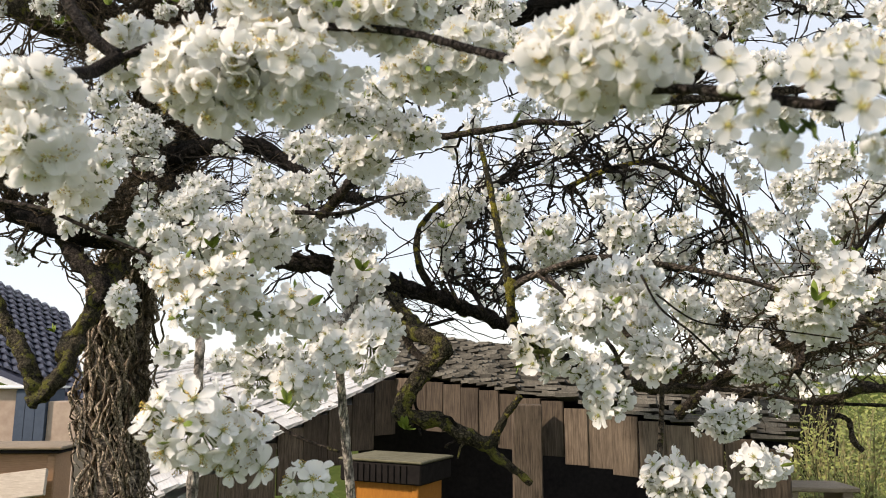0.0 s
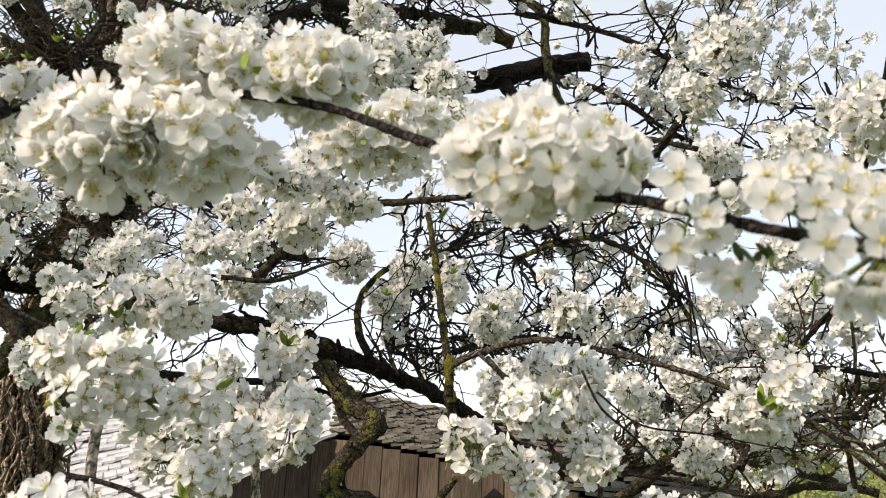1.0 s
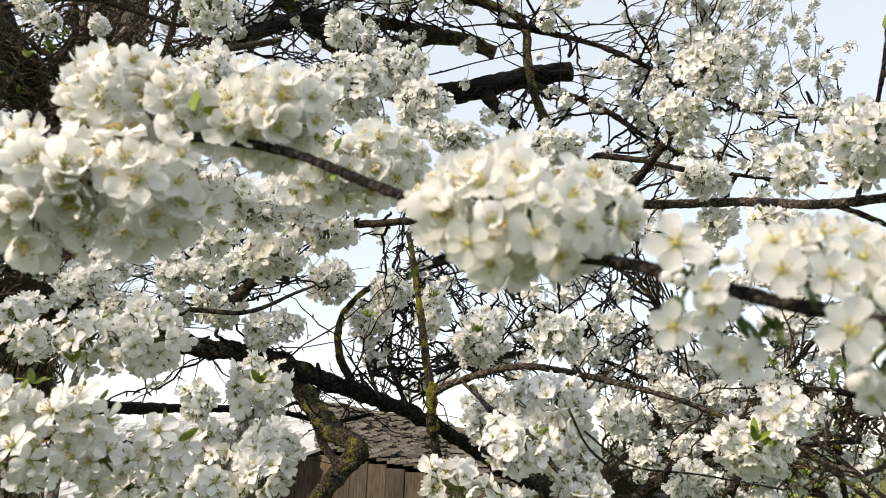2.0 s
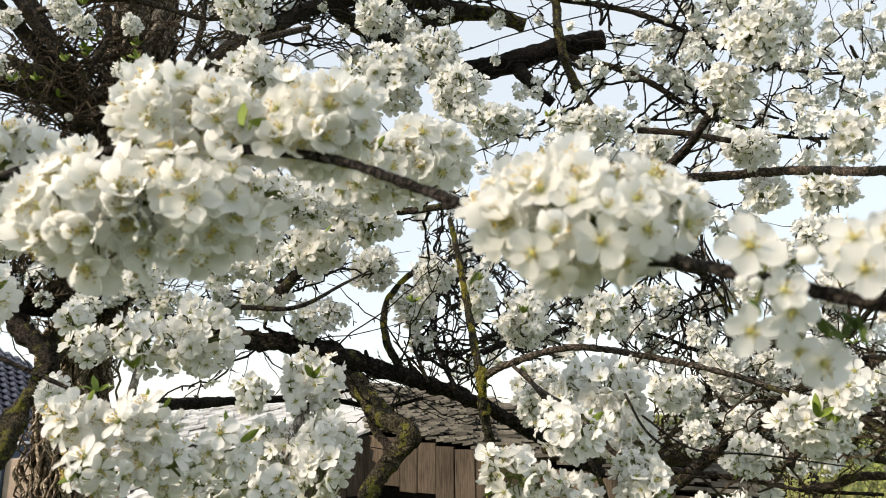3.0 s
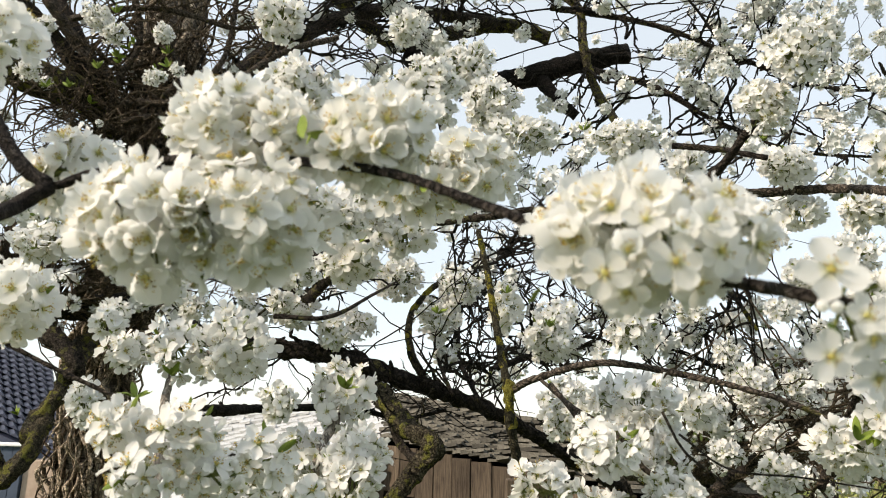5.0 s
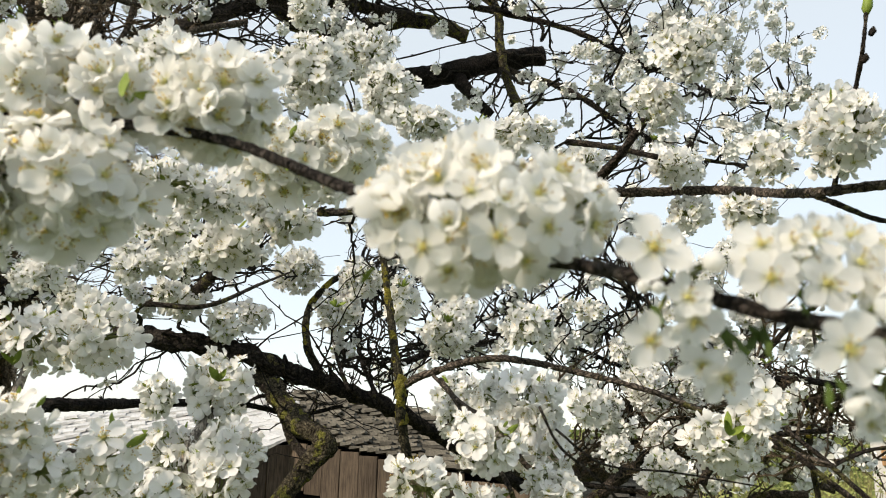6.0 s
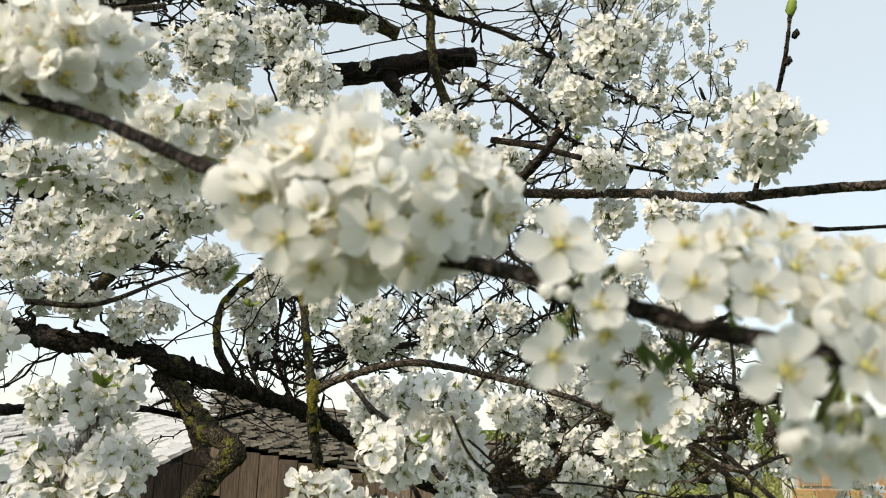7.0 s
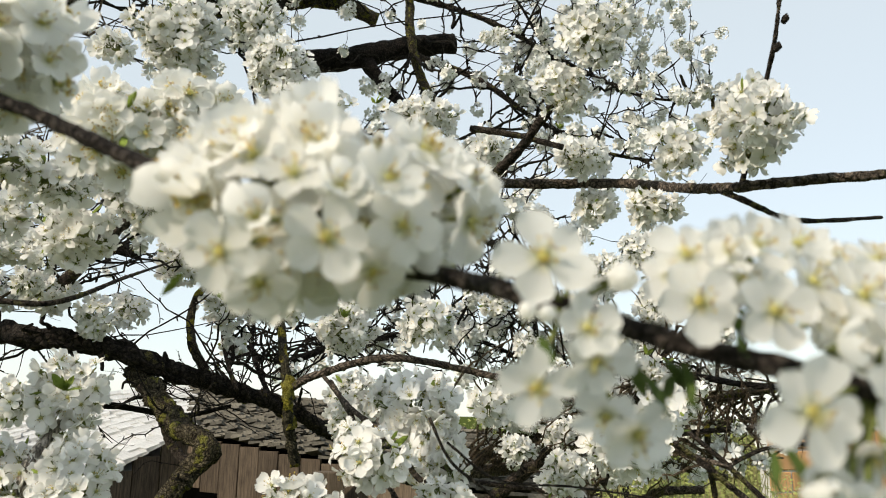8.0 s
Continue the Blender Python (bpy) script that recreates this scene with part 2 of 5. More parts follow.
def bud_mesh(seed):
    """A closed white bud on its green cup."""
    bm = bmesh.new()
    pts = [Vector((0, 0, z)) for z in (-0.5, -0.42, -0.2, 0.05, 0.3, 0.5, 0.6)]
    tube(bm, pts, [0.03, 0.16, 0.22, 0.34, 0.36, 0.22, 0.05], 8, 0.12, 3 + seed)
    for f in bm.faces:
        f.material_index = 1 if f.calc_center_median().z < -0.15 else 0
    me = bpy.data.meshes.new("bud")
    bm.to_mesh(me)
    bm.free()
    me.shade_smooth()
    stamped(me)
    me.materials.append(PETAL)
    me.materials.append(PEDICEL)
    return me


def leaf_mesh(seed, mat=None):
    """A young folded leaf along +z, length 1."""
    rng = random.Random(seed)
    bm = bmesh.new()
    rows = []
    for i in range(6):
        u = i / 5
        w = 0.19 * math.sin(math.pi * (u * 0.94 + 0.04)) ** 0.8
        bend = rng.uniform(0.2, 0.5) * u * u
        rows.append([bm.verts.new((x * w, bend + abs(x) * w * 0.6, u)) for x in (-1, 0, 1)])
    for a, b in zip(rows, rows[1:]):
        for j in range(2):
            bm.faces.new((a[j], a[j + 1], b[j + 1], b[j]))
    me = bpy.data.meshes.new("leaf")
    bm.to_mesh(me)
    bm.free()
    me.shade_smooth()
    me.materials.append(mat or LEAF)
    return me


FINE = [flower_mesh(i, c, 2) for i, c in enumerate((0.06, 0.18, 0.30, 0.12, 0.40, 0.62))]
FLAT = [flower_mesh(60 + i, c, 2, 0.06, True) for i, c in enumerate((0.06, 0.16, 0.26, 0.10))]
CUPS = [flower_mesh(20 + i, c, 2) for i, c in enumerate((0.95, 1.15))]
HALF = [flower_mesh(80 + i, c, 1) for i, c in enumerate((0.10, 0.22, 0.36, 0.16, 0.50))]
MID = [flower_mesh(40 + i, c, 0) for i, c in enumerate((0.18, 0.36, 0.55, 0.25, 0.72))]
BUDS = [bud_mesh(i) for i in range(2)]
LEAVES = [leaf_mesh(i) for i in range(3)]
DARK_LEAVES = [leaf_mesh(5 + i, LEAF_DARK) for i in range(2)]


def turned(p, out, size, rng):
    """A pose at p whose z axis looks along out, spun at random."""
    q = Vector(out).normalized().to_track_quat("Z", "Y").to_matrix().to_4x4()
    return Matrix.Translation(p) @ q @ Matrix.Rotation(rng.uniform(0, 6.283), 4, "Z") @ Matrix.Scale(size, 4)


def put(name, mesh, parent, m):
    ob = new(name, mesh)
    ob.parent = parent
    ob.matrix_basis = m
    return ob


CLUSTERS = 0
SHAPES = {}


def shape_of(me):
    """Vertices, faces and materials of a small mesh, kept for joining."""
    if me.name not in SHAPES:
        co = np.array([v.co[:] for v in me.vertices])
        SHAPES[me.name] = co, [tuple(p.vertices) for p in me.polygons], [p.material_index for p in me.polygons]
    return SHAPES[me.name]


def blossom_mass(parent, flowers):
    """Many flowers further off, joined into one mesh."""
    verts, faces, index, span, base = [], [], [], [], 0
    for me, m in flowers:
        co, fs, mi = shape_of(me)
        verts.append(co @ np.array(m.to_3x3()).T + np.array(m.translation))
        span.append(np.linalg.norm(co, axis=1))
        faces += [tuple(i + base for i in f) for f in fs]
        index += mi
        base += len(co)
    me = bpy.data.meshes.new("blossoms")
    me.from_pydata(np.concatenate(verts).tolist(), [], faces)
    me.polygons.foreach_set("material_index", index)
    me.attributes.new("span", "FLOAT", "POINT").data.foreach_set("value", np.concatenate(span))
    me.shade_smooth()
    for mat in flowers[0][0].materials:
        me.materials.append(mat)
    ob = new("blossoms", me)
    ob.parent = parent
    tagged(ob, kind="stuff")


def cluster(parent, c, rx, rz, size=0.032, fine=False, leaves=2, buds=3, ry=None, cups=0.0, fill=1.0, lean=(0, 0, 0), name="flower_head", label="", flat=False, clear=()):
    """A ball of blossoms about c: stalks from its spur, and a flower at each stalk's end."""
    global CLUSTERS
    CLUSTERS += 1
    rng = random.Random(CLUSTERS * 17 + 5)
    if not fine:
        size *= 0.92 - 0.10 * min(1.0, max(0.0, c[1] - 1.3))
    ry = ry or (rx + rz) / 2
    inset = size * (0.20 if fine else 0.12 if c[1] < 1.32 else 0.24)
    rx, ry, rz = [max(q - inset, 0.45 * q) for q in (rx, ry, rz)]
    e = Vector((rx, ry, rz))
    mean = (rx + ry + rz) / 3
    n = max(7, int(fill * (15.5 if fine else 15.0) * mean * mean / ((0.47 if fine else 0.52) * size) ** 2))
    jitter = 0.55 if flat else 0.50 if fine else 0.85
    bm = bmesh.new()
    places = []
    for i in range(n):
        z = 1 - 2 * (i + 0.5) / n
        a = i * 2.39996 + rng.uniform(-0.5, 0.5)
        s = math.sqrt(max(0, 1 - z * z))
        d = Vector((s * math.cos(a), s * math.sin(a), z)) + Vector([rng.uniform(-0.22, 0.22) for _ in range(3)])
        d.normalize()
        if d.y > 0.45 and rng.random() < 0.6:
            continue
        k = rng.uniform(0.80, 1.08) if i % 5 else rng.uniform(0.5, 0.78)
        k *= 1 + (0.50 if not fine else 0.22) * noise.noise(d * 1.6 + Vector((CLUSTERS * 3.7, 0, 0)))
        p = Vector((d.x * e.x, d.y * e.y, d.z * e.z)) * k
        if any((p + Vector(c) - Vector(q[0])).length < 0.017 for q in clear):
            continue
        out = Vector((d.x / e.x, d.y / e.y, d.z / e.z)).normalized() + Vector([rng.uniform(-jitter, jitter) for _ in range(3)]) + Vector(lean)
        places.append((p, out))
        q = Vector((p.x * 0.35, p.y * 0.2, p.z * 0.15))
        tube(bm, [q, q.lerp(p, 0.55) - Vector((0, 0, 0.003)), p - out.normalized() * size * 0.15], [0.0010, 0.0009, 0.0011], 3, cap=False)
    spur = spline([(-rx * 0.55, 0, 0.0), (0, 0.003, -rz * 0.06), (rx * 0.55, 0, 0.002)], 0.01)
    tube(bm, spur, [0.0035] * len(spur), 5, 0.25, 200)
    ob = part(name, bm, PEDICEL, parent, label or "", True, c)
    kinds = (FLAT if flat else FINE) if fine else HALF if c[1] < 1.32 else MID
    mass = []
    for p, out in places:
        me = rng.choice(CUPS) if rng.random() < cups else rng.choice(kinds)
        m = turned(p, out, size * 0.5 * rng.uniform(0.76, 1.14), rng)
        if kinds is MID:
            mass.append((me, m))
        else:
            put("flower", me, ob, m)
    if mass:
        blossom_mass(ob, mass)
    for _ in range(buds):
        d = Vector((rng.uniform(-1, 1), rng.uniform(-1, 0.2), rng.uniform(-1, 0.6))).normalized()
        put("bud", rng.choice(BUDS), ob, turned(Vector((d.x * rx, d.y * ry, d.z * rz)) * 1.02, d, size * 0.26, rng))
    for _ in range(leaves):
        d = Vector((rng.uniform(-1, 1), rng.uniform(-1, 0.3), rng.uniform(-0.9, 1))).normalized()
        put("leaf", rng.choice(LEAVES), ob, turned(Vector((d.x * rx, d.y * ry, d.z * rz)) * 0.85, d, size * rng.uniform(0.28, 0.55), rng))
    return ob


def twig_spray(parent, key, box_a, box_b, count, r, rng_seed, mat, droop=0.0, tips=0.0, tip_size=0.02, wander=0.05, sub=2, label="", straight=0.6, near=7, singles=24):
    """Twigs that leave the limbs stored under key and reach into a box, with side twigs, all one mesh; blossoms at some tips."""
    rng = random.Random(rng_seed)
    bm = bmesh.new()
    ends, made = [], 0
    src = LINES[key]
    lo = [min(a, b) for a, b in zip(box_a, box_b)]
    hi = [max(a, b) for a, b in zip(box_a, box_b)]
    for _ in range(count):
        goal = Vector([rng.uniform(a, b) for a, b in zip(lo, hi)])
        start = min((rng.choice(src) for _ in range(near)), key=lambda s: (s - goal).length)
        span = (goal - start).length
        if span < 0.05:
            continue
        mid = start.lerp(goal, 0.5) + Vector((rng.uniform(-1, 1), rng.uniform(-1, 1), rng.uniform(-0.5, 1))) * span * 0.22 * (1 - straight) * 2
        mid.z += droop * span
        line = spline([start, mid, goal], max(0.025, span / 14))
        for i in range(1, len(line)):
            line[i] = line[i] + Vector((noise.noise(line[i] * 9), noise.noise(line[i] * 9 + Vector((7, 3, 1))), noise.noise(line[i] * 9 + Vector((1, 9, 5))))) * wander * 0.5 * min(1, i / 4)
        n = len(line) - 1
        rr = r * rng.uniform(0.6, 1.3)
        kink = min(0.012, rr * 1.9)
        for i in range(1, n):
            line[i] = line[i] + Vector([rng.uniform(-1, 1) for _ in range(3)]) * kink
        whole, bm = bm, bmesh.new() if made < singles else bm
        tube(bm, line, [rr * (1 - 0.62 * i / n) for i in range(n + 1)], 5 if r > 0.006 else 4, 0.15, 60, cap=False)
        ends.append((line[-1], line[-1] - line[-2]))
        for _ in range(rng.randint(5, 10)):
            i = rng.randint(1, n - 1)
            d = Vector([rng.uniform(-1, 1) for _ in range(3)]).normalized()
            q = line[i] + d * rr * rng.uniform(2.5, 7)
            tube(bm, [line[i], line[i].lerp(q, 0.7), q], [rr * 0.6, rr * 0.75, rr * 0.3], 3, cap=False)
        for _ in range(rng.randint(0, sub)):
            i = rng.randint(n // 3, n - 1)
            d = (line[i + 1] - line[i]).normalized()
            d = (d + Vector([rng.uniform(-1, 1) for _ in range(3)]) * 0.8).normalized()
            ln = rng.uniform(0.08, 0.35) * min(1, span)
            q = [line[i]]
            for k in range(5):
                d = (d + Vector([rng.uniform(-0.25, 0.25) for _ in range(3)]) + Vector((0, 0, -droop * 0.3))).normalized()
                q.append(q[-1] + d * ln / 5)
            tube(bm, q, [rr * 0.5 * (1 - 0.13 * k) for k in range(6)], 3, cap=False)
            ends.append((q[-1], d))
            if rng.random() < 0.6:
                ends.append((q[2], d))
        if made < singles:
            part("twig", bm, mat, parent)
            bm = whole
        made += 1
    ob = part("twig_tangle", bm, mat, parent, label)
    tagged(ob, kind="stuff")
    fb = bmesh.new()
    for p, d in ends:
        if rng.random() < tips:
            far_ball(fb, p, tip_size * rng.uniform(0.6, 1.3), rng)
    if len(fb.verts):
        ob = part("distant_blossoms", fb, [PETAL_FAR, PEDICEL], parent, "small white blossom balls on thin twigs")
        tagged(ob, kind="stuff")
    else:
        fb.free()


def far_ball(bm, c, r, rng):
    """A small ball of simple blossoms in one mesh."""
    n = rng.randint(11, 16)
    for i in range(n):
        z = 1 - 2 * (i + 0.5) / n
        a = i * 2.4 + rng.uniform(-0.4, 0.4)
        s = math.sqrt(1 - z * z)
        d = (Vector((s * math.cos(a), s * math.sin(a), z)) + Vector([rng.uniform(-0.5, 0.5) for _ in range(3)])).normalized()
        p = c + d * r * rng.uniform(0.5, 1.15)
        x = d.orthogonal().normalized()
        y = d.cross(x)
        spin, fr = rng.uniform(0, 6), r * rng.uniform(0.55, 0.74)
        mid = bm.verts.new(p)
        for k in range(5):
            t = spin + k * 1.2566
            ring = [bm.verts.new(p + (x * math.cos(t + o) + y * math.sin(t + o)) * fr * q + d * fr * h) for o, q, h in ((-0.5, 0.72, 0.2), (-0.2, 1.0, 0.32), (0.2, 1.0, 0.30), (0.5, 0.72, 0.2))]
            bm.faces.new((mid, *ring))
        if rng.random() < 0.25:
            q = p + d * r * 0.5
            f = bm.faces.new([bm.verts.new(v) for v in (p, p + x * r * 0.3 + d * r * 0.3, q, p - x * r * 0.3 + d * r * 0.3)])
            f.material_index = 1


# White petals greyed in the colour, as distant balls stand against the sky's light.
PETAL_FAR = plain("far_petal_shaded", (0.68, 0.69, 0.65), (0.86, 0.86, 0.84), 60, 0.6)


def box(bm, lo, hi, bevel=0.0, m=None):
    vs = [bm.verts.new((x, y, z)) for x in (lo[0], hi[0]) for y in (lo[1], hi[1]) for z in (lo[2], hi[2])]
    fs = [bm.faces.new([vs[i] for i in f]) for f in ((0, 1, 3, 2), (4, 6, 7, 5), (0, 4, 5, 1), (2, 3, 7, 6), (0, 2, 6, 4), (1, 5, 7, 3))]
    if bevel:
        edges = list({e for f in fs for e in f.edges})
        r = bmesh.ops.bevel(bm, geom=edges, offset=bevel, segments=1, affect="EDGES")
        vs = list({v for v in vs if v.is_valid} | set(r["verts"]))
    if m is not None:
        for v in vs:
            v.co = m @ v.co
    return vs


# ---- ground and distance ----
GRASS = plain("meadow_grass", (0.03, 0.05, 0.012), (0.10, 0.12, 0.035), 6, 0.95, None, 0.8, 0.0, 0.0)
bm = bmesh.new()
N = 60
grid = []
for i in range(N + 1):
    row = []
    for j in range(N + 1):
        x, y = 600 * (2 * i / N - 1) ** 3, 600 * (2 * j / N - 1) ** 3
        h = 0.06 * noise.noise(Vector((x * 0.4, y * 0.4, 0))) if abs(x) + abs(y) < 60 else 0
        row.append(bm.verts.new((x, y, h)))
    grid.append(row)
for i in range(N):
    for j in range(N):
        bm.faces.new((grid[i][j], grid[i + 1][j], grid[i + 1][j + 1], grid[i][j + 1]))
ground = part("ground", bm, GRASS, None)
tagged(ground, "uneven green meadow grass under the cherry tree", "ground", kind="structure")

# ---- the cherry tree ----
tree = thing("cherry_tree", (-1.45, 3.28, 0.0), "old cherry tree in full white bloom with an ivy-clad trunk", "tree")
TRUNK_LINE = [(-1.46, 3.28, -0.1), (-1.46, 3.28, 0.5), (-1.462, 3.267, 1.225), (-1.485, 3.255, 1.624), (-1.482, 3.242, 2.061), (-1.341, 3.225, 2.637), (-1.369, 3.259, 3.178), (-1.362, 3.295, 3.651), (-1.372, 3.328, 4.224)]
limb("trunk", tree, TRUNK_LINE, 0.094, 0.130, TRUNK, 28, 0.14, 7, "thick grey-brown trunk with peeling bark", "trunk")
rng = random.Random(3)
bm = bmesh.new()
line = spline(TRUNK_LINE, 0.04)
for k in range(520):
    single, whole = k < 280, bm
    if single:
        bm = bmesh.new()
    i = rng.randint(0, len(line) - 20)
    a, q = rng.uniform(0, 6.283), []
    r = rng.choice((0.0025, 0.003, 0.004, 0.004, 0.006, 0.009))
    for s in range(rng.randint(7, 26)):
        j = min(i + s, len(line) - 1)
        a += rng.uniform(-0.20, 0.20)
        rad = 0.092 + 0.034 * j / len(line) + r + (rng.uniform(-0.010, 0.022) if k % 4 else rng.uniform(0.0, 0.075))
        q.append(line[j] + Vector((math.cos(a) * rad, math.sin(a) * rad, rng.uniform(-0.02, 0.02))))
    q = spline(q, 0.03)
    tube(bm, q, [r] * len(q), 4, 0.2, 40, cap=False)
    if single:
        part("ivy_stem", bm, IVY if rng.random() < 0.6 else IVY_DARK, tree)
        bm = whole
tagged(part("ivy_tangle", bm, IVY, tree, "tangled bare brown ivy round the trunk"), kind="stuff")

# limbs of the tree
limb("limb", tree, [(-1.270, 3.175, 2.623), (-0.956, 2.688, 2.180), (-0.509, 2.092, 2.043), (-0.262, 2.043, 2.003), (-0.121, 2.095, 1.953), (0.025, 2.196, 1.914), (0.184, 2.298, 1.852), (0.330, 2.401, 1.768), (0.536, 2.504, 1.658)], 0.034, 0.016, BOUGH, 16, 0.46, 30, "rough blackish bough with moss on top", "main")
limb("limb", tree, [(-0.216, 2.095, 1.962), (-0.158, 2.047, 1.896), (-0.097, 1.998, 1.834), (-0.041, 1.949, 1.806), (-0.039, 1.950, 1.772), (-0.074, 1.951, 1.734), (-0.137, 1.954, 1.629), (-0.081, 1.955, 1.613), (-0.020, 1.955, 1.599), (0.034, 1.956, 1.569), (0.088, 1.957, 1.547)], 0.026, 0.018, MOSSY, 14, 0.50, 34, "crooked limb with yellow-green moss", "elbow")
limb("limb", tree, [(0.051, 1.956, 1.563), (0.088, 1.957, 1.547), (0.107, 1.946, 1.573), (0.121, 1.935, 1.601), (0.138, 1.934, 1.629), (0.171, 1.933, 1.670)], 0.016, 0.007, LICHEN, 10, 0.3, 30)
limb("limb", tree, [(0.072, 1.957, 1.552), (0.119, 1.958, 1.510), (0.163, 1.949, 1.480), (0.194, 1.950, 1.453)], 0.014, 0.008, MOSSY, 9, 0.35, 40)
limb("limb", tree, [(-0.196, 2.056, 1.927), (-0.150, 2.058, 1.858), (-0.116, 2.060, 1.789), (-0.060, 1.981, 1.747)], 0.012, 0.010, BARK, 9, 0.3, 40)
# leaders above the view
limb("limb", tree, [(-1.366, 3.318, 3.905), (-1.374, 3.327, 4.256), (-1.345, 3.405, 4.992), (-1.234, 3.574, 6.038), (-1.070, 3.628, 7.600)], 0.13, 0.03, TRUNK, 14, 0.2, 10)
limb("limb", tree, [(-1.374, 3.327, 4.256), (-1.596, 3.310, 4.816), (-2.018, 3.190, 5.495), (-2.275, 3.068, 6.258)], 0.09, 0.025, BARK, 12, 0.25, 14)
limb("limb", tree, [(-1.371, 3.365, 4.680), (-0.868, 3.209, 4.880), (-0.293, 3.097, 5.264), (0.115, 3.170, 6.193)], 0.07, 0.02, BARK, 12, 0.25, 14)
# mossy fork before the trunk
limb("limb", tree, [(-1.355, 2.989, 2.169), (-1.293, 2.692, 2.058), (-1.285, 2.596, 1.929), (-1.349, 2.550, 1.773), (-1.304, 2.549, 1.816), (-1.345, 2.503, 1.684), (-1.420, 2.505, 1.614)], 0.036, 0.024, MOSSY, 12, 0.55, 24, "mossy broken limb")
limb("limb", tree, [(-1.397, 2.504, 1.641), (-1.449, 2.501, 1.761), (-1.539, 2.548, 1.858), (-1.699, 2.592, 2.056)], 0.026, 0.022, MOSSY, 10, 0.5, 24)
limb("limb", tree, [(-1.259, 3.085, 2.316), (-1.308, 2.787, 2.230), (-1.378, 2.587, 2.214), (-1.604, 2.585, 2.286)], 0.05, 0.035, BARK_DARK, 12, 0.25, 16, "", "left")
limb("limb", tree, [(-1.432, 2.62, 2.246), (-1.381, 2.6, 2.146), (-1.296, 2.58, 2.068), (-1.237, 2.58, 2.012), (-1.25, 2.58, 1.96)], 0.034, 0.026, BARK, 12, 0.4, 24)
# forks at the top of the trunk
limb("limb", tree, [(-1.499, 3.211, 3.108), (-1.586, 3.059, 3.181), (-1.672, 2.859, 3.158), (-1.875, 2.757, 3.227), (-2.165, 2.755, 3.310)], 0.085, 0.05, MOSSY, 14, 0.2, 14, "", "crown_left")
limb("limb", tree, [(-1.563, 3.058, 3.206), (-1.700, 2.952, 3.396), (-1.827, 2.849, 3.527), (-1.996, 2.842, 3.742)], 0.036, 0.026, BARK, 10, 0.2, 18, "", "crown_left")
limb("limb", tree, [(-1.527, 3.057, 3.231), (-1.688, 3.049, 3.501), (-1.839, 3.042, 3.753)], 0.030, 0.024, BARK, 10, 0.2, 18, "", "crown_left")
limb("limb", tree, [(-1.351, 3.160, 3.150), (-1.065, 3.059, 3.189), (-0.929, 3.153, 3.389), (-0.796, 3.542, 3.764), (-0.441, 3.931, 4.140), (0.215, 4.326, 4.296)], 0.046, 0.036, BARK, 14, 0.2, 12, "", "crown_right")
limb("limb", tree, [(-0.761, 3.927, 4.283), (-0.411, 4.331, 4.150), (-0.064, 4.329, 4.223), (0.291, 4.425, 4.334), (0.573, 4.428, 4.254)], 0.048, 0.044, MOSSY, 12, 0.25, 10, "", "crown_right")
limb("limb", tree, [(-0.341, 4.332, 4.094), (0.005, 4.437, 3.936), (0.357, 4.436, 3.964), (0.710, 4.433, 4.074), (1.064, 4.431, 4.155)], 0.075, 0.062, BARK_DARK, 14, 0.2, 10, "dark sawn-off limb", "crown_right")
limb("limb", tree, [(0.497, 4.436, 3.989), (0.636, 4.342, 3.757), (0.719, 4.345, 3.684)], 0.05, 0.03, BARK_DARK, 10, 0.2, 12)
limb("limb", tree, [(0.248, 4.219, 4.538), (0.691, 4.224, 4.383), (0.733, 4.134, 4.033), (0.790, 4.141, 3.787), (0.905, 4.050, 3.503)], 0.03, 0.024, MOSSY, 10, 0.2, 18, "", "crown_right")
limb("limb", tree, [(0.796, 4.335, 3.993), (1.174, 4.240, 3.832), (1.488, 4.148, 3.576), (1.828, 3.955, 3.328), (2.362, 3.857, 3.256)], 0.022, 0.006, BARK, 9, 0.2, 18, "", "crown_right")
limb("limb", tree, [(0.554, 4.225, 4.347), (1.166, 4.130, 4.173), (1.685, 3.940, 3.818), (2.109, 3.846, 3.634), (2.682, 3.843, 3.727)], 0.020, 0.005, BARK, 9, 0.2, 18, "", "crown_right")
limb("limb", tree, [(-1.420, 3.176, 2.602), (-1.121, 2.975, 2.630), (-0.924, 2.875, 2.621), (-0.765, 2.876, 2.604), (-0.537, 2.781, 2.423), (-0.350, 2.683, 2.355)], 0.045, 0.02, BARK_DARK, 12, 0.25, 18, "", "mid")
limb("limb", tree, [(-0.423, 2.090, 2.115), (-0.328, 1.939, 2.163), (-0.250, 1.837, 2.212), (-0.153, 1.785, 2.287), (-0.021, 1.735, 2.286), (0.103, 1.685, 2.288), (0.188, 1.684, 2.303), (0.282, 1.665, 2.294), (0.363, 1.644, 2.315)], 0.015, 0.005, BARK, 10, 0.3, 50, "", "mid")
limb("limb", tree, [(-0.064, 2.145, 1.956), (-0.103, 2.143, 2.031), (-0.113, 2.190, 2.129), (-0.061, 2.187, 2.208), (0.008, 2.285, 2.276)], 0.0115, 0.007, LICHEN, 8, 0.25, 50, "", "centre")
limb("limb", tree, [(0.011, 2.116, 1.918), (-0.021, 2.194, 1.990), (-0.046, 2.291, 2.078), (-0.036, 2.388, 2.175)], 0.006, 0.003, BARK, 8, 0.2, 50, "", "centre")
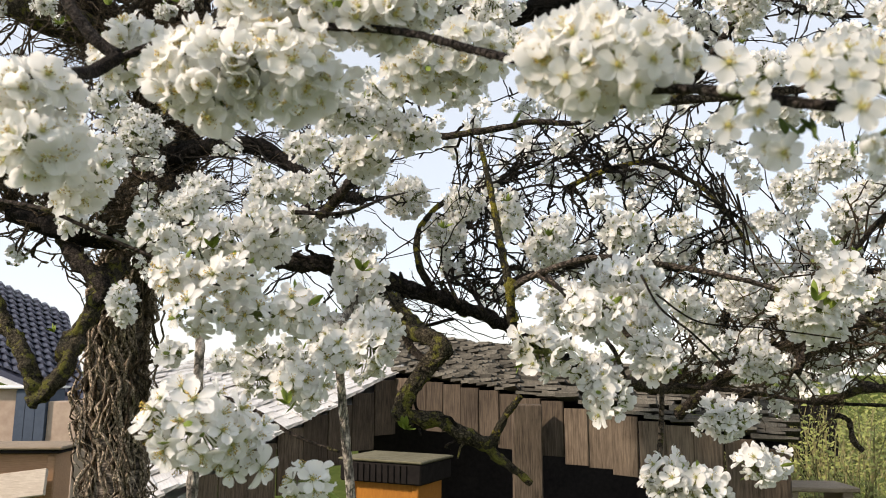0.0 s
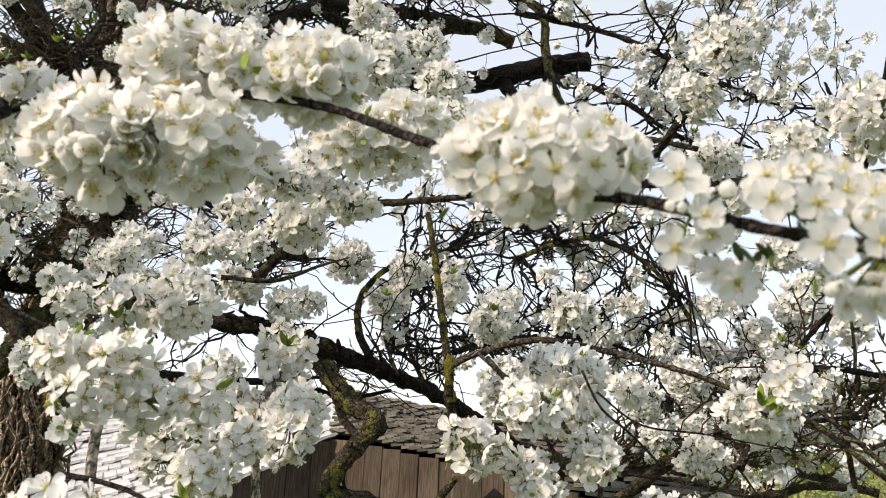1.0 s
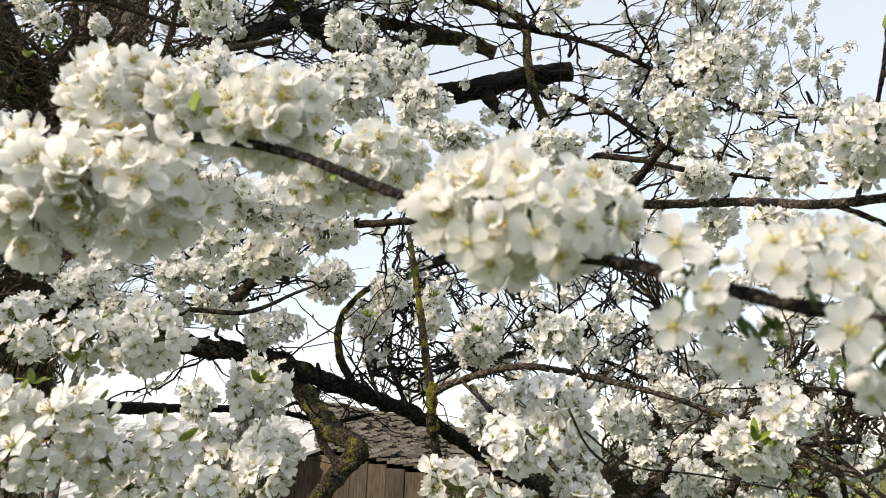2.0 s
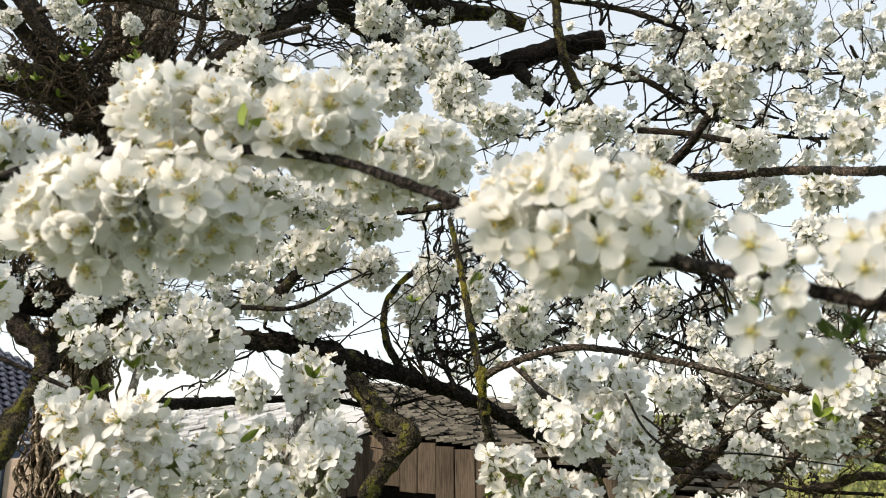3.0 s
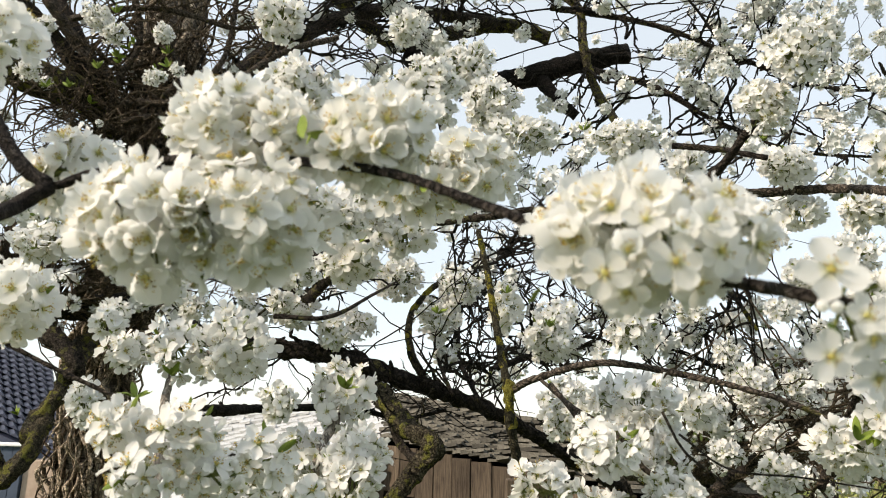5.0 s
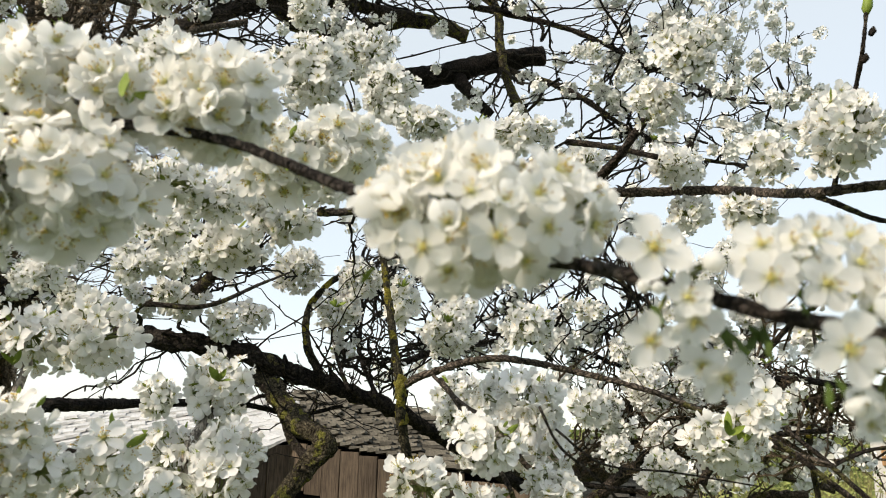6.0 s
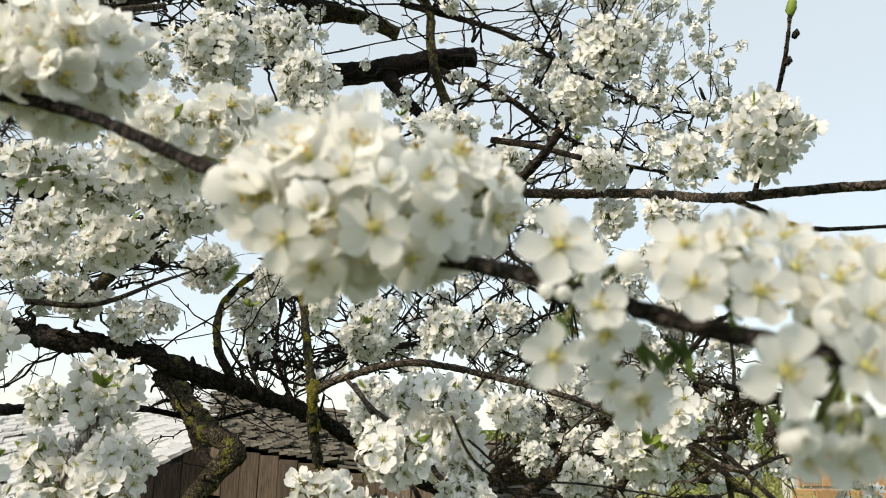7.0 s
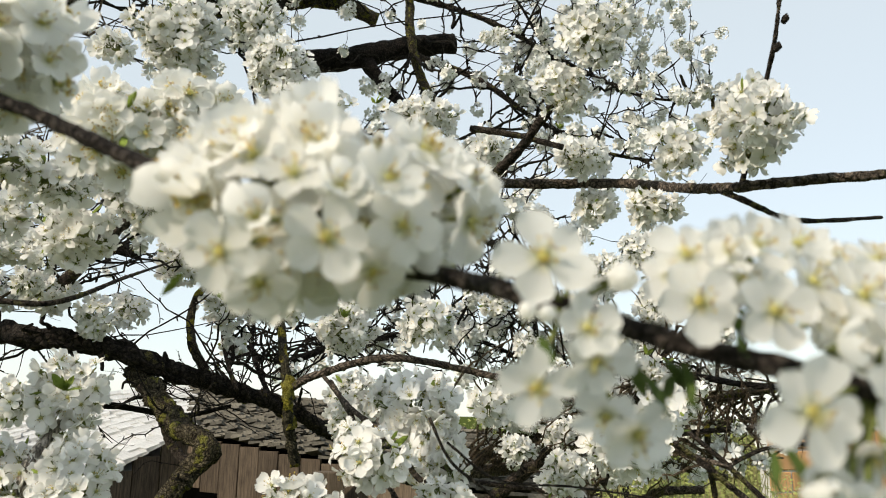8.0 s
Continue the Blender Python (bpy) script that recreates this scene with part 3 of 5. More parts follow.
# lichen-covered shoots in the middle
limb("limb", tree, [(0.149, 1.680, 1.772), (0.131, 1.658, 1.849), (0.126, 1.646, 1.909), (0.107, 1.692, 2.034), (0.085, 1.738, 2.177), (0.067, 1.785, 2.280)], 0.0100, 0.006, LICHEN, 9, 0.4, 60, "yellow lichen on an upright shoot", "centre")
limb("limb", tree, [(0.129, 1.646, 1.908), (0.175, 1.615, 1.933), (0.296, 1.544, 1.962), (0.439, 1.495, 1.938), (0.549, 1.446, 1.907), (0.620, 1.397, 1.875), (0.690, 1.348, 1.830), (0.793, 1.299, 1.790)], 0.0075, 0.0035, BARK_BROWN, 9, 0.32, 60, "arching grey branch", "arch")
limb("lichen_patch", tree, [(0.131, 1.652, 1.890), (0.128, 1.645, 1.905), (0.128, 1.644, 1.920), (0.132, 1.642, 1.931)], 0.012, 0.010, LICHEN_KNOB, 10, 0.5, 90, "bright yellow lichen on the fork")
limb("lichen_patch", tree, [(0.135, 1.662, 1.838), (0.133, 1.660, 1.850), (0.132, 1.657, 1.862)], 0.0108, 0.0104, LICHEN_KNOB, 10, 0.5, 90, "bright yellow lichen on the shoot")
# low boughs to the right
limb("limb", tree, [(0.368, 2.501, 1.740), (0.753, 2.803, 1.674), (1.055, 3.003, 1.693), (1.249, 3.000, 1.794), (1.360, 2.997, 1.886)], 0.024, 0.016, BARK_BROWN, 10, 0.3, 24, "", "low")
limb("limb", tree, [(0.696, 2.804, 1.673), (1.132, 3.201, 1.780), (1.458, 3.202, 1.717), (1.658, 3.103, 1.680), (1.864, 3.005, 1.627)], 0.022, 0.015, BARK_BROWN, 10, 0.3, 24, "", "low")
limb("limb", tree, [(1.162, 3.002, 1.744), (1.380, 2.896, 1.944), (1.583, 2.894, 2.005), (1.854, 2.892, 2.046)], 0.022, 0.012, BARK_BROWN, 9, 0.3, 18, "", "low")
limb("limb", tree, [(0.133, 2.593, 2.020), (0.380, 2.790, 2.115), (0.769, 2.989, 2.157), (1.153, 3.192, 2.067)], 0.012, 0.007, BARK_DARK, 9, 0.2, 30, "", "centre")
limb("limb", tree, [(0.088, 2.247, 1.900), (0.023, 2.491, 2.083), (0.081, 2.783, 2.358), (0.350, 2.977, 2.576), (0.682, 2.975, 2.620)], 0.007, 0.004, BARK_DARK, 9, 0.2, 30, "", "centre")
limb("limb", tree, [(1.063, 3.000, 1.804), (1.063, 2.991, 2.094), (1.070, 2.983, 2.352), (1.071, 2.978, 2.529)], 0.010, 0.006, BARK_DARK, 8, 0.2, 30, "", "centre")
limb("limb", tree, [(0.377, 2.583, 2.368), (0.536, 2.581, 2.436), (0.694, 2.580, 2.457), (0.884, 2.583, 2.346), (1.010, 2.589, 2.167)], 0.010, 0.006, LICHEN, 8, 0.2, 40, "", "centre")
# horizontal bough to the right
limb("limb", tree, [(0.278, 1.733, 2.357), (0.418, 1.485, 2.276), (0.543, 1.406, 2.257), (0.653, 1.346, 2.248), (0.657, 1.138, 2.177), (0.630, 0.989, 2.132), (0.693, 0.949, 2.133), (0.750, 0.909, 2.131), (0.867, 0.889, 2.147)], 0.0105, 0.005, BARK_BROWN, 10, 0.22, 80, "grey-brown level branch", "level")
limb("limb", tree, [(0.444, 1.405, 2.260), (0.457, 1.285, 2.270), (0.482, 1.234, 2.310), (0.508, 1.203, 2.350)], 0.009, 0.006, BARK, 8, 0.25, 70, "", "level")
limb("limb", tree, [(0.403, 1.383, 2.337), (0.472, 1.344, 2.316), (0.536, 1.305, 2.287)], 0.006, 0.005, BARK, 8, 0.25, 70, "", "level")
limb("limb", tree, [(0.631, 1.039, 2.145), (0.640, 0.990, 2.115), (0.681, 0.990, 2.100), (0.727, 0.990, 2.097), (0.824, 0.990, 2.108)], 0.0042, 0.0022, BARK, 8, 0.25, 70, "", "level")
limb("limb", tree, [(0.634, 0.989, 2.135), (0.638, 0.967, 2.190), (0.624, 0.916, 2.232), (0.610, 0.875, 2.266), (0.619, 0.874, 2.314)], 0.0032, 0.0022, BARK, 8, 0.25, 90, "upright twig with a green bud")
bud = bmesh.new()
tube(bud, [Vector((0.618, 0.874, 2.305)), Vector((0.620, 0.874, 2.315)), Vector((0.621, 0.873, 2.324)), Vector((0.622, 0.873, 2.331))], [0.002, 0.006, 0.005, 0.001], 8, 0.2, 200)
part("bud", bud, LEAF, tree, "green opening bud")
for p in ((0.620, 0.875, 2.281), (0.608, 0.876, 2.247)):
    bud = bmesh.new()
    tube(bud, [Vector(p), Vector(p) + Vector((0.003, -0.002, 0.005)), Vector(p) + Vector((0.004, -0.002, 0.010))], [0.003, 0.0042, 0.001], 7, 0.2, 200)
    part("bud", bud, BARK, tree)
# boughs low on the left
limb("limb", tree, [(-0.505, 0.945, 1.932), (-0.424, 0.946, 1.895), (-0.366, 0.947, 1.871), (-0.315, 0.927, 1.852), (-0.250, 0.898, 1.823), (-0.194, 0.949, 1.799)], 0.0027, 0.002, BARK, 8, 0.2, 90, "", "low_left")
limb("limb", tree, [(-0.141, 1.312, 1.362), (-0.175, 1.262, 1.708), (-0.178, 1.239, 1.788), (-0.163, 1.278, 1.836), (-0.141, 1.297, 1.870)], 0.0085, 0.006, GREY_BARK, 9, 0.2, 60, "", "low_left")
limb("limb", tree, [(-0.270, 1.293, 2.005), (-0.185, 1.313, 2.008), (-0.136, 1.491, 2.076), (-0.112, 1.789, 2.162)], 0.0042, 0.0016, BARK, 8, 0.2, 60, "", "low_left")
limb("limb", tree, [(-0.377, 1.161, 1.402), (-0.370, 1.141, 1.720), (-0.385, 1.178, 1.820), (-0.406, 1.237, 1.884), (-0.409, 1.295, 1.930), (-0.330, 1.294, 1.956)], 0.0095, 0.005, GREY_BARK, 9, 0.2, 60, "", "low_left")
limb("limb", tree, [(-0.517, 1.598, 1.857), (-0.461, 1.697, 1.861), (-0.445, 1.897, 1.869), (-0.266, 2.097, 1.878), (-0.127, 2.198, 1.856), (-0.005, 2.197, 1.881)], 0.013, 0.005, BARK_DARK, 9, 0.2, 40, "", "low_left")
limb("limb", tree, [(0.337, 1.362, 1.353), (0.350, 1.262, 1.711), (0.292, 1.239, 1.790), (0.256, 1.248, 1.837), (0.220, 1.397, 1.874), (0.189, 1.595, 1.929)], 0.005, 0.0035, BARK_BROWN, 9, 0.2, 60, "", "low_mid")

limb("limb", tree, [(0.780, 1.751, 1.728), (0.813, 1.698, 1.847), (0.829, 1.645, 1.927), (0.865, 1.593, 2.001), (0.888, 1.542, 2.047), (0.932, 1.490, 2.094)], 0.0085, 0.004, BARK, 9, 0.3, 40, "", "right")
limb("limb", tree, [(0.855, 1.645, 1.943), (0.922, 1.595, 1.943), (1.001, 1.545, 1.928), (1.094, 1.496, 1.918)], 0.007, 0.005, BARK_DARK, 8, 0.3, 40, "", "right")
limb("limb", tree, [(0.989, 1.898, 1.856), (1.017, 1.796, 1.908), (1.099, 1.696, 1.919), (1.192, 1.595, 1.939)], 0.010, 0.007, MOSSY, 9, 0.3, 40, "", "right")
limb("limb", tree, [(0.826, 1.598, 1.825), (0.878, 1.548, 1.838), (0.975, 1.498, 1.849), (1.131, 1.447, 1.860)], 0.0055, 0.0045, BARK, 8, 0.2, 40, "", "right")
limb("limb", tree, [(0.935, 1.596, 1.920), (0.936, 1.597, 1.860), (0.949, 1.619, 1.800), (0.978, 1.652, 1.707)], 0.005, 0.006, LICHEN, 8, 0.3, 60)
limb("limb", tree, [(0.636, 1.357, 1.866), (0.681, 1.338, 1.849), (0.746, 1.319, 1.804), (0.806, 1.301, 1.752), (0.895, 1.302, 1.691)], 0.0045, 0.005, BARK, 8, 0.2, 60, "", "right")
limb("limb", tree, [(0.785, 1.418, 1.847), (0.833, 1.399, 1.802), (0.883, 1.381, 1.750), (0.939, 1.362, 1.692)], 0.004, 0.005, BARK, 8, 0.2, 60, "", "right")
limb("limb", tree, [(0.914, 1.500, 1.780), (0.995, 1.499, 1.811), (1.122, 1.498, 1.824), (1.230, 1.498, 1.846)], 0.004, 0.003, BARK, 8, 0.3, 60, "", "right")

limb("limb", tree, [(-1.833, 2.843, 3.718), (-1.721, 2.848, 3.558), (-1.614, 2.903, 3.390), (-1.443, 3.008, 3.203)], 0.022, 0.026, BARK_BROWN, 10, 0.3, 30)
limb("limb", tree, [(-1.402, 2.961, 3.116), (-1.078, 2.812, 3.060), (-0.900, 2.810, 3.124), (-0.714, 2.855, 3.294), (-0.504, 2.952, 3.420)], 0.016, 0.012, BARK_BROWN, 10, 0.3, 30, "", "trunk_front")
limb("limb", tree, [(-1.591, 2.851, 3.438), (-1.307, 2.801, 3.460), (-1.120, 2.801, 3.439), (-0.903, 2.852, 3.401), (-0.744, 2.950, 3.495)], 0.013, 0.008, BARK_BROWN, 10, 0.3, 30, "", "trunk_front")
limb("limb", tree, [(-1.513, 2.965, 2.985), (-1.256, 2.864, 3.009), (-0.985, 2.814, 3.003), (-0.833, 2.767, 2.920)], 0.014, 0.008, BARK_BROWN, 10, 0.3, 30, "", "trunk_front")
limb("limb", tree, [(-1.298, 3.000, 3.468), (-1.137, 2.907, 3.233), (-1.212, 2.912, 3.088), (-1.177, 2.966, 2.937)], 0.012, 0.010, BARK_BROWN, 10, 0.3, 30, "", "trunk_front")
limb("limb", tree, [(-1.490, 3.015, 2.990), (-1.395, 2.908, 3.193), (-1.322, 2.903, 3.365), (-1.375, 2.896, 3.624)], 0.016, 0.010, BARK_BROWN, 10, 0.3, 30, "", "trunk_front")
limb("limb", tree, [(-1.073, 3.019, 2.854), (-1.116, 2.912, 3.061), (-0.962, 2.905, 3.300), (-0.943, 2.945, 3.660)], 0.014, 0.010, BARK_BROWN, 10, 0.3, 30, "", "trunk_front")
# boughs outside the view that carry the low and the near branches
limb("limb", tree, [(-1.766, 2.585, 2.289), (-1.579, 1.884, 2.313), (-1.056, 1.184, 2.316), (-0.602, 0.835, 2.265)], 0.024, 0.007, BARK, 10, 0.25, 30)
limb("limb", tree, [(-1.326, 1.483, 2.350), (-0.887, 1.092, 2.038), (-0.505, 0.945, 1.932)], 0.008, 0.0027, BARK, 9, 0.25, 40)
limb("limb", tree, [(-1.36, 3.2, 0.85), (-0.85, 2.2, 1.0), (-0.377, 1.161, 1.402), (-0.141, 1.312, 1.362), (0.337, 1.362, 1.353), (0.738, 1.512, 1.355)], 0.045, 0.012, BARK, 12, 0.25, 22)

limb("twig", tree, [(0.273, 1.047, 1.863), (0.298, 1.048, 1.817), (0.342, 1.059, 1.784), (0.396, 1.081, 1.737)], 0.0018, 0.0016, BARK, 7, 0.25, 120)
limb("twig", tree, [(0.295, 1.058, 1.837), (0.350, 1.049, 1.798), (0.435, 1.049, 1.790), (0.539, 1.050, 1.776)], 0.0015, 0.001, BARK, 7, 0.25, 120)
limb("twig", tree, [(0.194, 1.496, 1.917), (0.220, 1.397, 1.865), (0.230, 1.298, 1.820), (0.259, 1.200, 1.769), (0.280, 1.202, 1.717)], 0.0045, 0.0035, BARK_BROWN, 8, 0.25, 120)

def spurs(key, count, r, reach, seed):
    """Short knobbly spurs along a limb."""
    rng = random.Random(seed)
    for _ in range(count):
        p = rng.choice(LINES[key])
        d = Vector((rng.uniform(-1, 1), rng.uniform(-1, 0.3), rng.uniform(-1, 1))).normalized()
        n = reach * rng.uniform(0.5, 1.4)
        q = [p, p + d * n * 0.5, p + d * n * 0.8 + Vector([rng.uniform(-0.2, 0.2) * n for _ in range(3)]), p + d * n + Vector([rng.uniform(-0.4, 0.4) * n for _ in range(3)])]
        limb("spur", tree, q, r * rng.uniform(0.7, 1.3), r * 0.5, BOUGH if rng.random() < 0.6 else MOSSY, 6, 0.5, 90)


spurs("main", 26, 0.006, 0.075, 5)
spurs("elbow", 12, 0.005, 0.06, 6)
spurs("mid", 12, 0.004, 0.05, 7)
spurs("crown_right", 26, 0.012, 0.16, 8)

# ---- twigs ----
twig_spray(tree, "trunk_front", (-1.894, 2.943, 3.732), (-0.625, 2.573, 2.710), 105, 0.0050, 51, TWIG_BROWN, 0.0, 0.01, 0.02, 0.08, 3, "", 0.4)
twig_spray(tree, "right", (0.835, 1.988, 2.194), (0.973, 1.400, 1.756), 32, 0.0030, 31, TWIG_BROWN, 0.0, 0.25, 0.02, 0.05, 3, "", 0.6)
twig_spray(tree, "right", (0.748, 2.397, 1.901), (0.994, 1.706, 1.561), 34, 0.0034, 34, TWIG_BROWN, 0.0, 0.12, 0.02, 0.05, 3, "", 0.6)
twig_spray(tree, "right", (0.764, 2.195, 1.960), (1.157, 1.501, 1.724), 64, 0.0030, 32, TWIG_BROWN, 0.0, 0.12, 0.018, 0.05, 3, "", 0.65)
twig_spray(tree, "right", (0.845, 2.392, 2.068), (1.416, 1.702, 1.698), 46, 0.0036, 35, TWIG_BROWN, 0.0, 0.10, 0.018, 0.04, 3, "", 0.7)
twig_spray(tree, "low", (1.048, 3.190, 2.132), (1.961, 2.605, 1.624), 80, 0.004, 33, TWIG_BROWN, 0.05, 0.2, 0.026, 0.06, 3, "", 0.65)
twig_spray(tree, "crown_right", (-0.144, 4.513, 4.736), (1.931, 3.369, 2.857), 80, 0.0078, 11, TWIG, -0.03, 0.6, 0.036, 0.04, 3, "", 0.78)
twig_spray(tree, "crown_right", (1.414, 4.121, 4.462), (2.420, 3.362, 3.093), 62, 0.0046, 27, TWIG, 0.0, 0.95, 0.030, 0.03, 3, "", 0.8, 4)
twig_spray(tree, "centre", (-0.031, 3.172, 2.726), (0.835, 2.195, 1.961), 185, 0.0048, 13, TWIG, -0.01, 0.10, 0.030, 0.045, 3, "", 0.86)
twig_spray(tree, "centre", (0.500, 3.164, 2.999), (1.160, 2.591, 2.095), 46, 0.0052, 14, TWIG, -0.01, 0.45, 0.030, 0.05, 2, "", 0.82)
twig_spray(tree, "low", (0.848, 3.286, 2.262), (1.462, 2.504, 1.646), 150, 0.0052, 15, TWIG_BROWN, 0.08, 0.16, 0.03, 0.07, 3, "", 0.6)
twig_spray(tree, "low", (1.079, 3.174, 2.674), (1.507, 2.493, 2.015), 26, 0.0050, 16, TWIG, 0.02, 0.5, 0.036, 0.06, 3, "", 0.6)
twig_spray(tree, "crown_left", (-2.392, 3.235, 3.974), (-0.727, 2.569, 2.817), 85, 0.0050, 17, TWIG_BROWN, 0.0, 0.05, 0.026, 0.08, 3, "", 0.5)
twig_spray(tree, "trunk", (-1.751, 3.149, 3.511), (-0.606, 2.686, 2.259), 170, 0.004, 18, TWIG_BROWN, 0.0, 0.01, 0.024, 0.10, 3, "", 0.4)
twig_spray(tree, "trunk", (-1.80, 3.20, 3.05), (-0.95, 2.85, 2.15), 150, 0.0055, 61, TWIG_BROWN, 0.0, 0.0, 0.02, 0.12, 3, "", 0.35, 7, 10)
twig_spray(tree, "mid", (-1.180, 2.873, 2.709), (0.028, 1.891, 2.073), 70, 0.0035, 19, TWIG, 0.03, 0.22, 0.022, 0.05, 3, "", 0.7)
twig_spray(tree, "main", (-0.775, 2.584, 2.319), (0.301, 1.999, 1.813), 36, 0.0030, 20, TWIG, 0.03, 0.0, 0.02, 0.05, 3, "", 0.7)
twig_spray(tree, "left", (-1.899, 2.678, 2.544), (-0.918, 2.393, 2.037), 70, 0.006, 21, TWIG_BROWN, 0.05, 0.2, 0.025, 0.1, 3, "", 0.4)
twig_spray(tree, "crown_right", (-1.220, 3.922, 4.429), (0.165, 3.153, 3.390), 90, 0.006, 22, TWIG, 0.0, 0.4, 0.034, 0.12, 3, "", 0.3)

# long shoots that hang behind the arching branch
rng = random.Random(77)
for k in range(9):
    u, v = rng.random(), rng.random()
    a = Vector((0.80 + 0.19 * u, 2.70 + rng.uniform(-0.15, 0.15), 2.36 + rng.uniform(-0.12, 0.10)))
    b = Vector((0.84 + 0.34 * v, 2.60 + rng.uniform(-0.15, 0.15), 1.97 + rng.uniform(-0.05, 0.12)))
    m = a.lerp(b, 0.45) + Vector((rng.uniform(-0.02, 0.07), 0, rng.uniform(-0.02, 0.04)))
    limb("twig", tree, [a, m, b, b + Vector((rng.uniform(-0.03, 0.06), 0, -rng.uniform(0.03, 0.12)))], rng.uniform(0.0026, 0.0044), 0.002, TWIG_BROWN if k % 2 else TWIG, 5, 0.2, 60)
# boughs in front of the low tangle
limb("limb", tree, [(0.700, 2.44, 1.600), (0.760, 2.36, 1.668), (0.818, 2.30, 1.729), (0.868, 2.25, 1.786), (0.918, 2.20, 1.826)], 0.019, 0.013, BARK, 10, 0.35, 30, "", "right")
limb("limb", tree, [(0.868, 2.25, 1.786), (0.960, 2.20, 1.812), (1.060, 2.15, 1.796), (1.150, 2.10, 1.815)], 0.013, 0.009, BARK, 9, 0.35, 34, "", "right")
limb("limb", tree, [(0.637, 2.20, 1.693), (0.806, 2.10, 1.676), (0.930, 2.02, 1.655), (1.090, 1.96, 1.650)], 0.0065, 0.004, BARK, 8, 0.3, 50, "", "right")
limb("limb", tree, [(0.930, 2.02, 1.655), (0.985, 1.99, 1.668), (1.040, 1.97, 1.690), (1.130, 1.95, 1.694)], 0.011, 0.009, BARK_BROWN, 9, 0.35, 40, "", "right")
limb("limb", tree, [(0.960, 2.00, 1.625), (1.010, 2.00, 1.612), (1.018, 2.00, 1.560), (1.040, 2.00, 1.535)], 0.006, 0.008, BARK_BROWN, 9, 0.5, 40)


def w(span, y, eye_y=0.13):
    """Half-width in metres of something that spans so much of the view at a depth y."""
    return span * (y - eye_y) / 1318


# ---- blossom clusters of the tree ----
for c, rx, rz, size, leaves in (
    ((-0.306, 1.215, 1.944), 62, 68, 0.043, 1), ((-0.396, 1.215, 1.944), 44, 44, 0.043, 2), ((-0.460, 1.215, 1.938), 40, 34, 0.043, 1),
    ((-0.556, 1.343, 1.996), 32, 32, 0.040, 1), ((-0.150, 1.297, 1.884), 52, 60, 0.042, 3), ((-0.122, 1.220, 1.773), 56, 66, 0.044, 1),
    ((-0.199, 1.259, 1.795), 46, 46, 0.044, 2), ((-0.350, 1.697, 1.882), 33, 36, 0.042, 2), ((-0.264, 1.151, 1.746), 55, 38, 0.042, 1),
    ((-0.708, 1.597, 1.872), 30, 44, 0.040, 2),
):
    cluster(tree, c, w(rx, c[1]), w(rz, c[1]), size, False, leaves + 2, 2)
for c, rx, rz, size, leaves in (
    ((-0.289, 0.838, 1.833), 62, 58, 0.040, 1), ((-0.228, 0.838, 1.829), 66, 62, 0.041, 2), ((-0.261, 0.819, 1.792), 62, 52, 0.041, 1),
    ((-0.216, 0.859, 1.792), 66, 60, 0.040, 1), ((-0.188, 0.949, 1.799), 60, 55, 0.044, 2), ((-0.229, 0.743, 1.674), 118, 100, 0.044, 3),
    ((-0.188, 0.783, 1.655), 60, 80, 0.044, 1), ((-0.126, 0.804, 1.616), 66, 50, 0.044, 1), ((-0.181, 1.000, 1.711), 60, 56, 0.042, 2),
    ((-0.146, 1.02, 1.752), 40, 46, 0.042, 1),
):
    cluster(tree, c, w(rx, c[1]), w(rz, c[1]), size, True, leaves, 2, None, 0.0, 0.66, (0, -0.45, 0), flat=True)
for c, rx, rz, size, leaves in (
    ((-0.143, 1.211, 2.081), 55, 48, 0.036, 1), ((-0.060, 1.229, 2.125), 52, 38, 0.036, 2), ((-0.149, 2.186, 2.243), 45, 43, 0.042, 0),
    ((-0.400, 1.990, 2.117), 42, 36, 0.044, 1), ((-0.287, 1.992, 2.065), 34, 36, 0.044, 0), ((-0.341, 1.788, 2.172), 38, 36, 0.042, 1),
    ((-0.034, 2.189, 2.137), 40, 38, 0.042, 3), ((0.025, 2.187, 2.221), 40, 34, 0.042, 2), ((0.130, 1.790, 2.104), 32, 48, 0.042, 2),
    ((0.252, 1.992, 2.061), 50, 42, 0.042, 3), ((0.393, 1.692, 2.044), 48, 42, 0.042, 2),
):
    cluster(tree, c, w(rx, c[1]), w(rz, c[1]), size, False, leaves + 2, 2)
for c, rx, rz, size, leaves in (
    ((0.287, 2.090, 2.130), 40, 30, 0.042, 1), ((-0.453, 1.789, 2.162), 40, 34, 0.042, 1), ((-0.679, 1.889, 2.154), 40, 32, 0.042, 1),
    ((-0.242, 2.091, 2.100), 30, 28, 0.042, 1),
):
    cluster(tree, c, w(rx, c[1]), w(rz, c[1]), size, False, leaves + 2, 2)
for c, rx, rz, size, leaves in (
    ((-0.026, 1.104, 2.308), 66, 58, 0.030, 2), ((0.031, 1.477, 2.536), 52, 46, 0.032, 0), ((0.079, 1.430, 2.431), 50, 56, 0.032, 1),
    ((-0.197, 1.035, 2.274), 66, 52, 0.032, 2), ((-0.265, 1.179, 2.460), 50, 40, 0.034, 1), ((-0.097, 1.573, 2.672), 34, 36, 0.034, 2),
    ((0.143, 1.383, 2.354), 58, 38, 0.034, 2), ((0.324, 1.383, 2.346), 62, 38, 0.034, 2), ((0.521, 1.142, 2.391), 50, 58, 0.031, 2),
    ((0.490, 1.183, 2.325), 48, 48, 0.031, 1), ((0.613, 1.404, 2.310), 50, 38, 0.032, 2),
):
    cluster(tree, c, w(rx * 1.03, c[1]), w(rz * 1.03, c[1]), size, False, leaves + 1, 4, None, 0.0, 1.15)
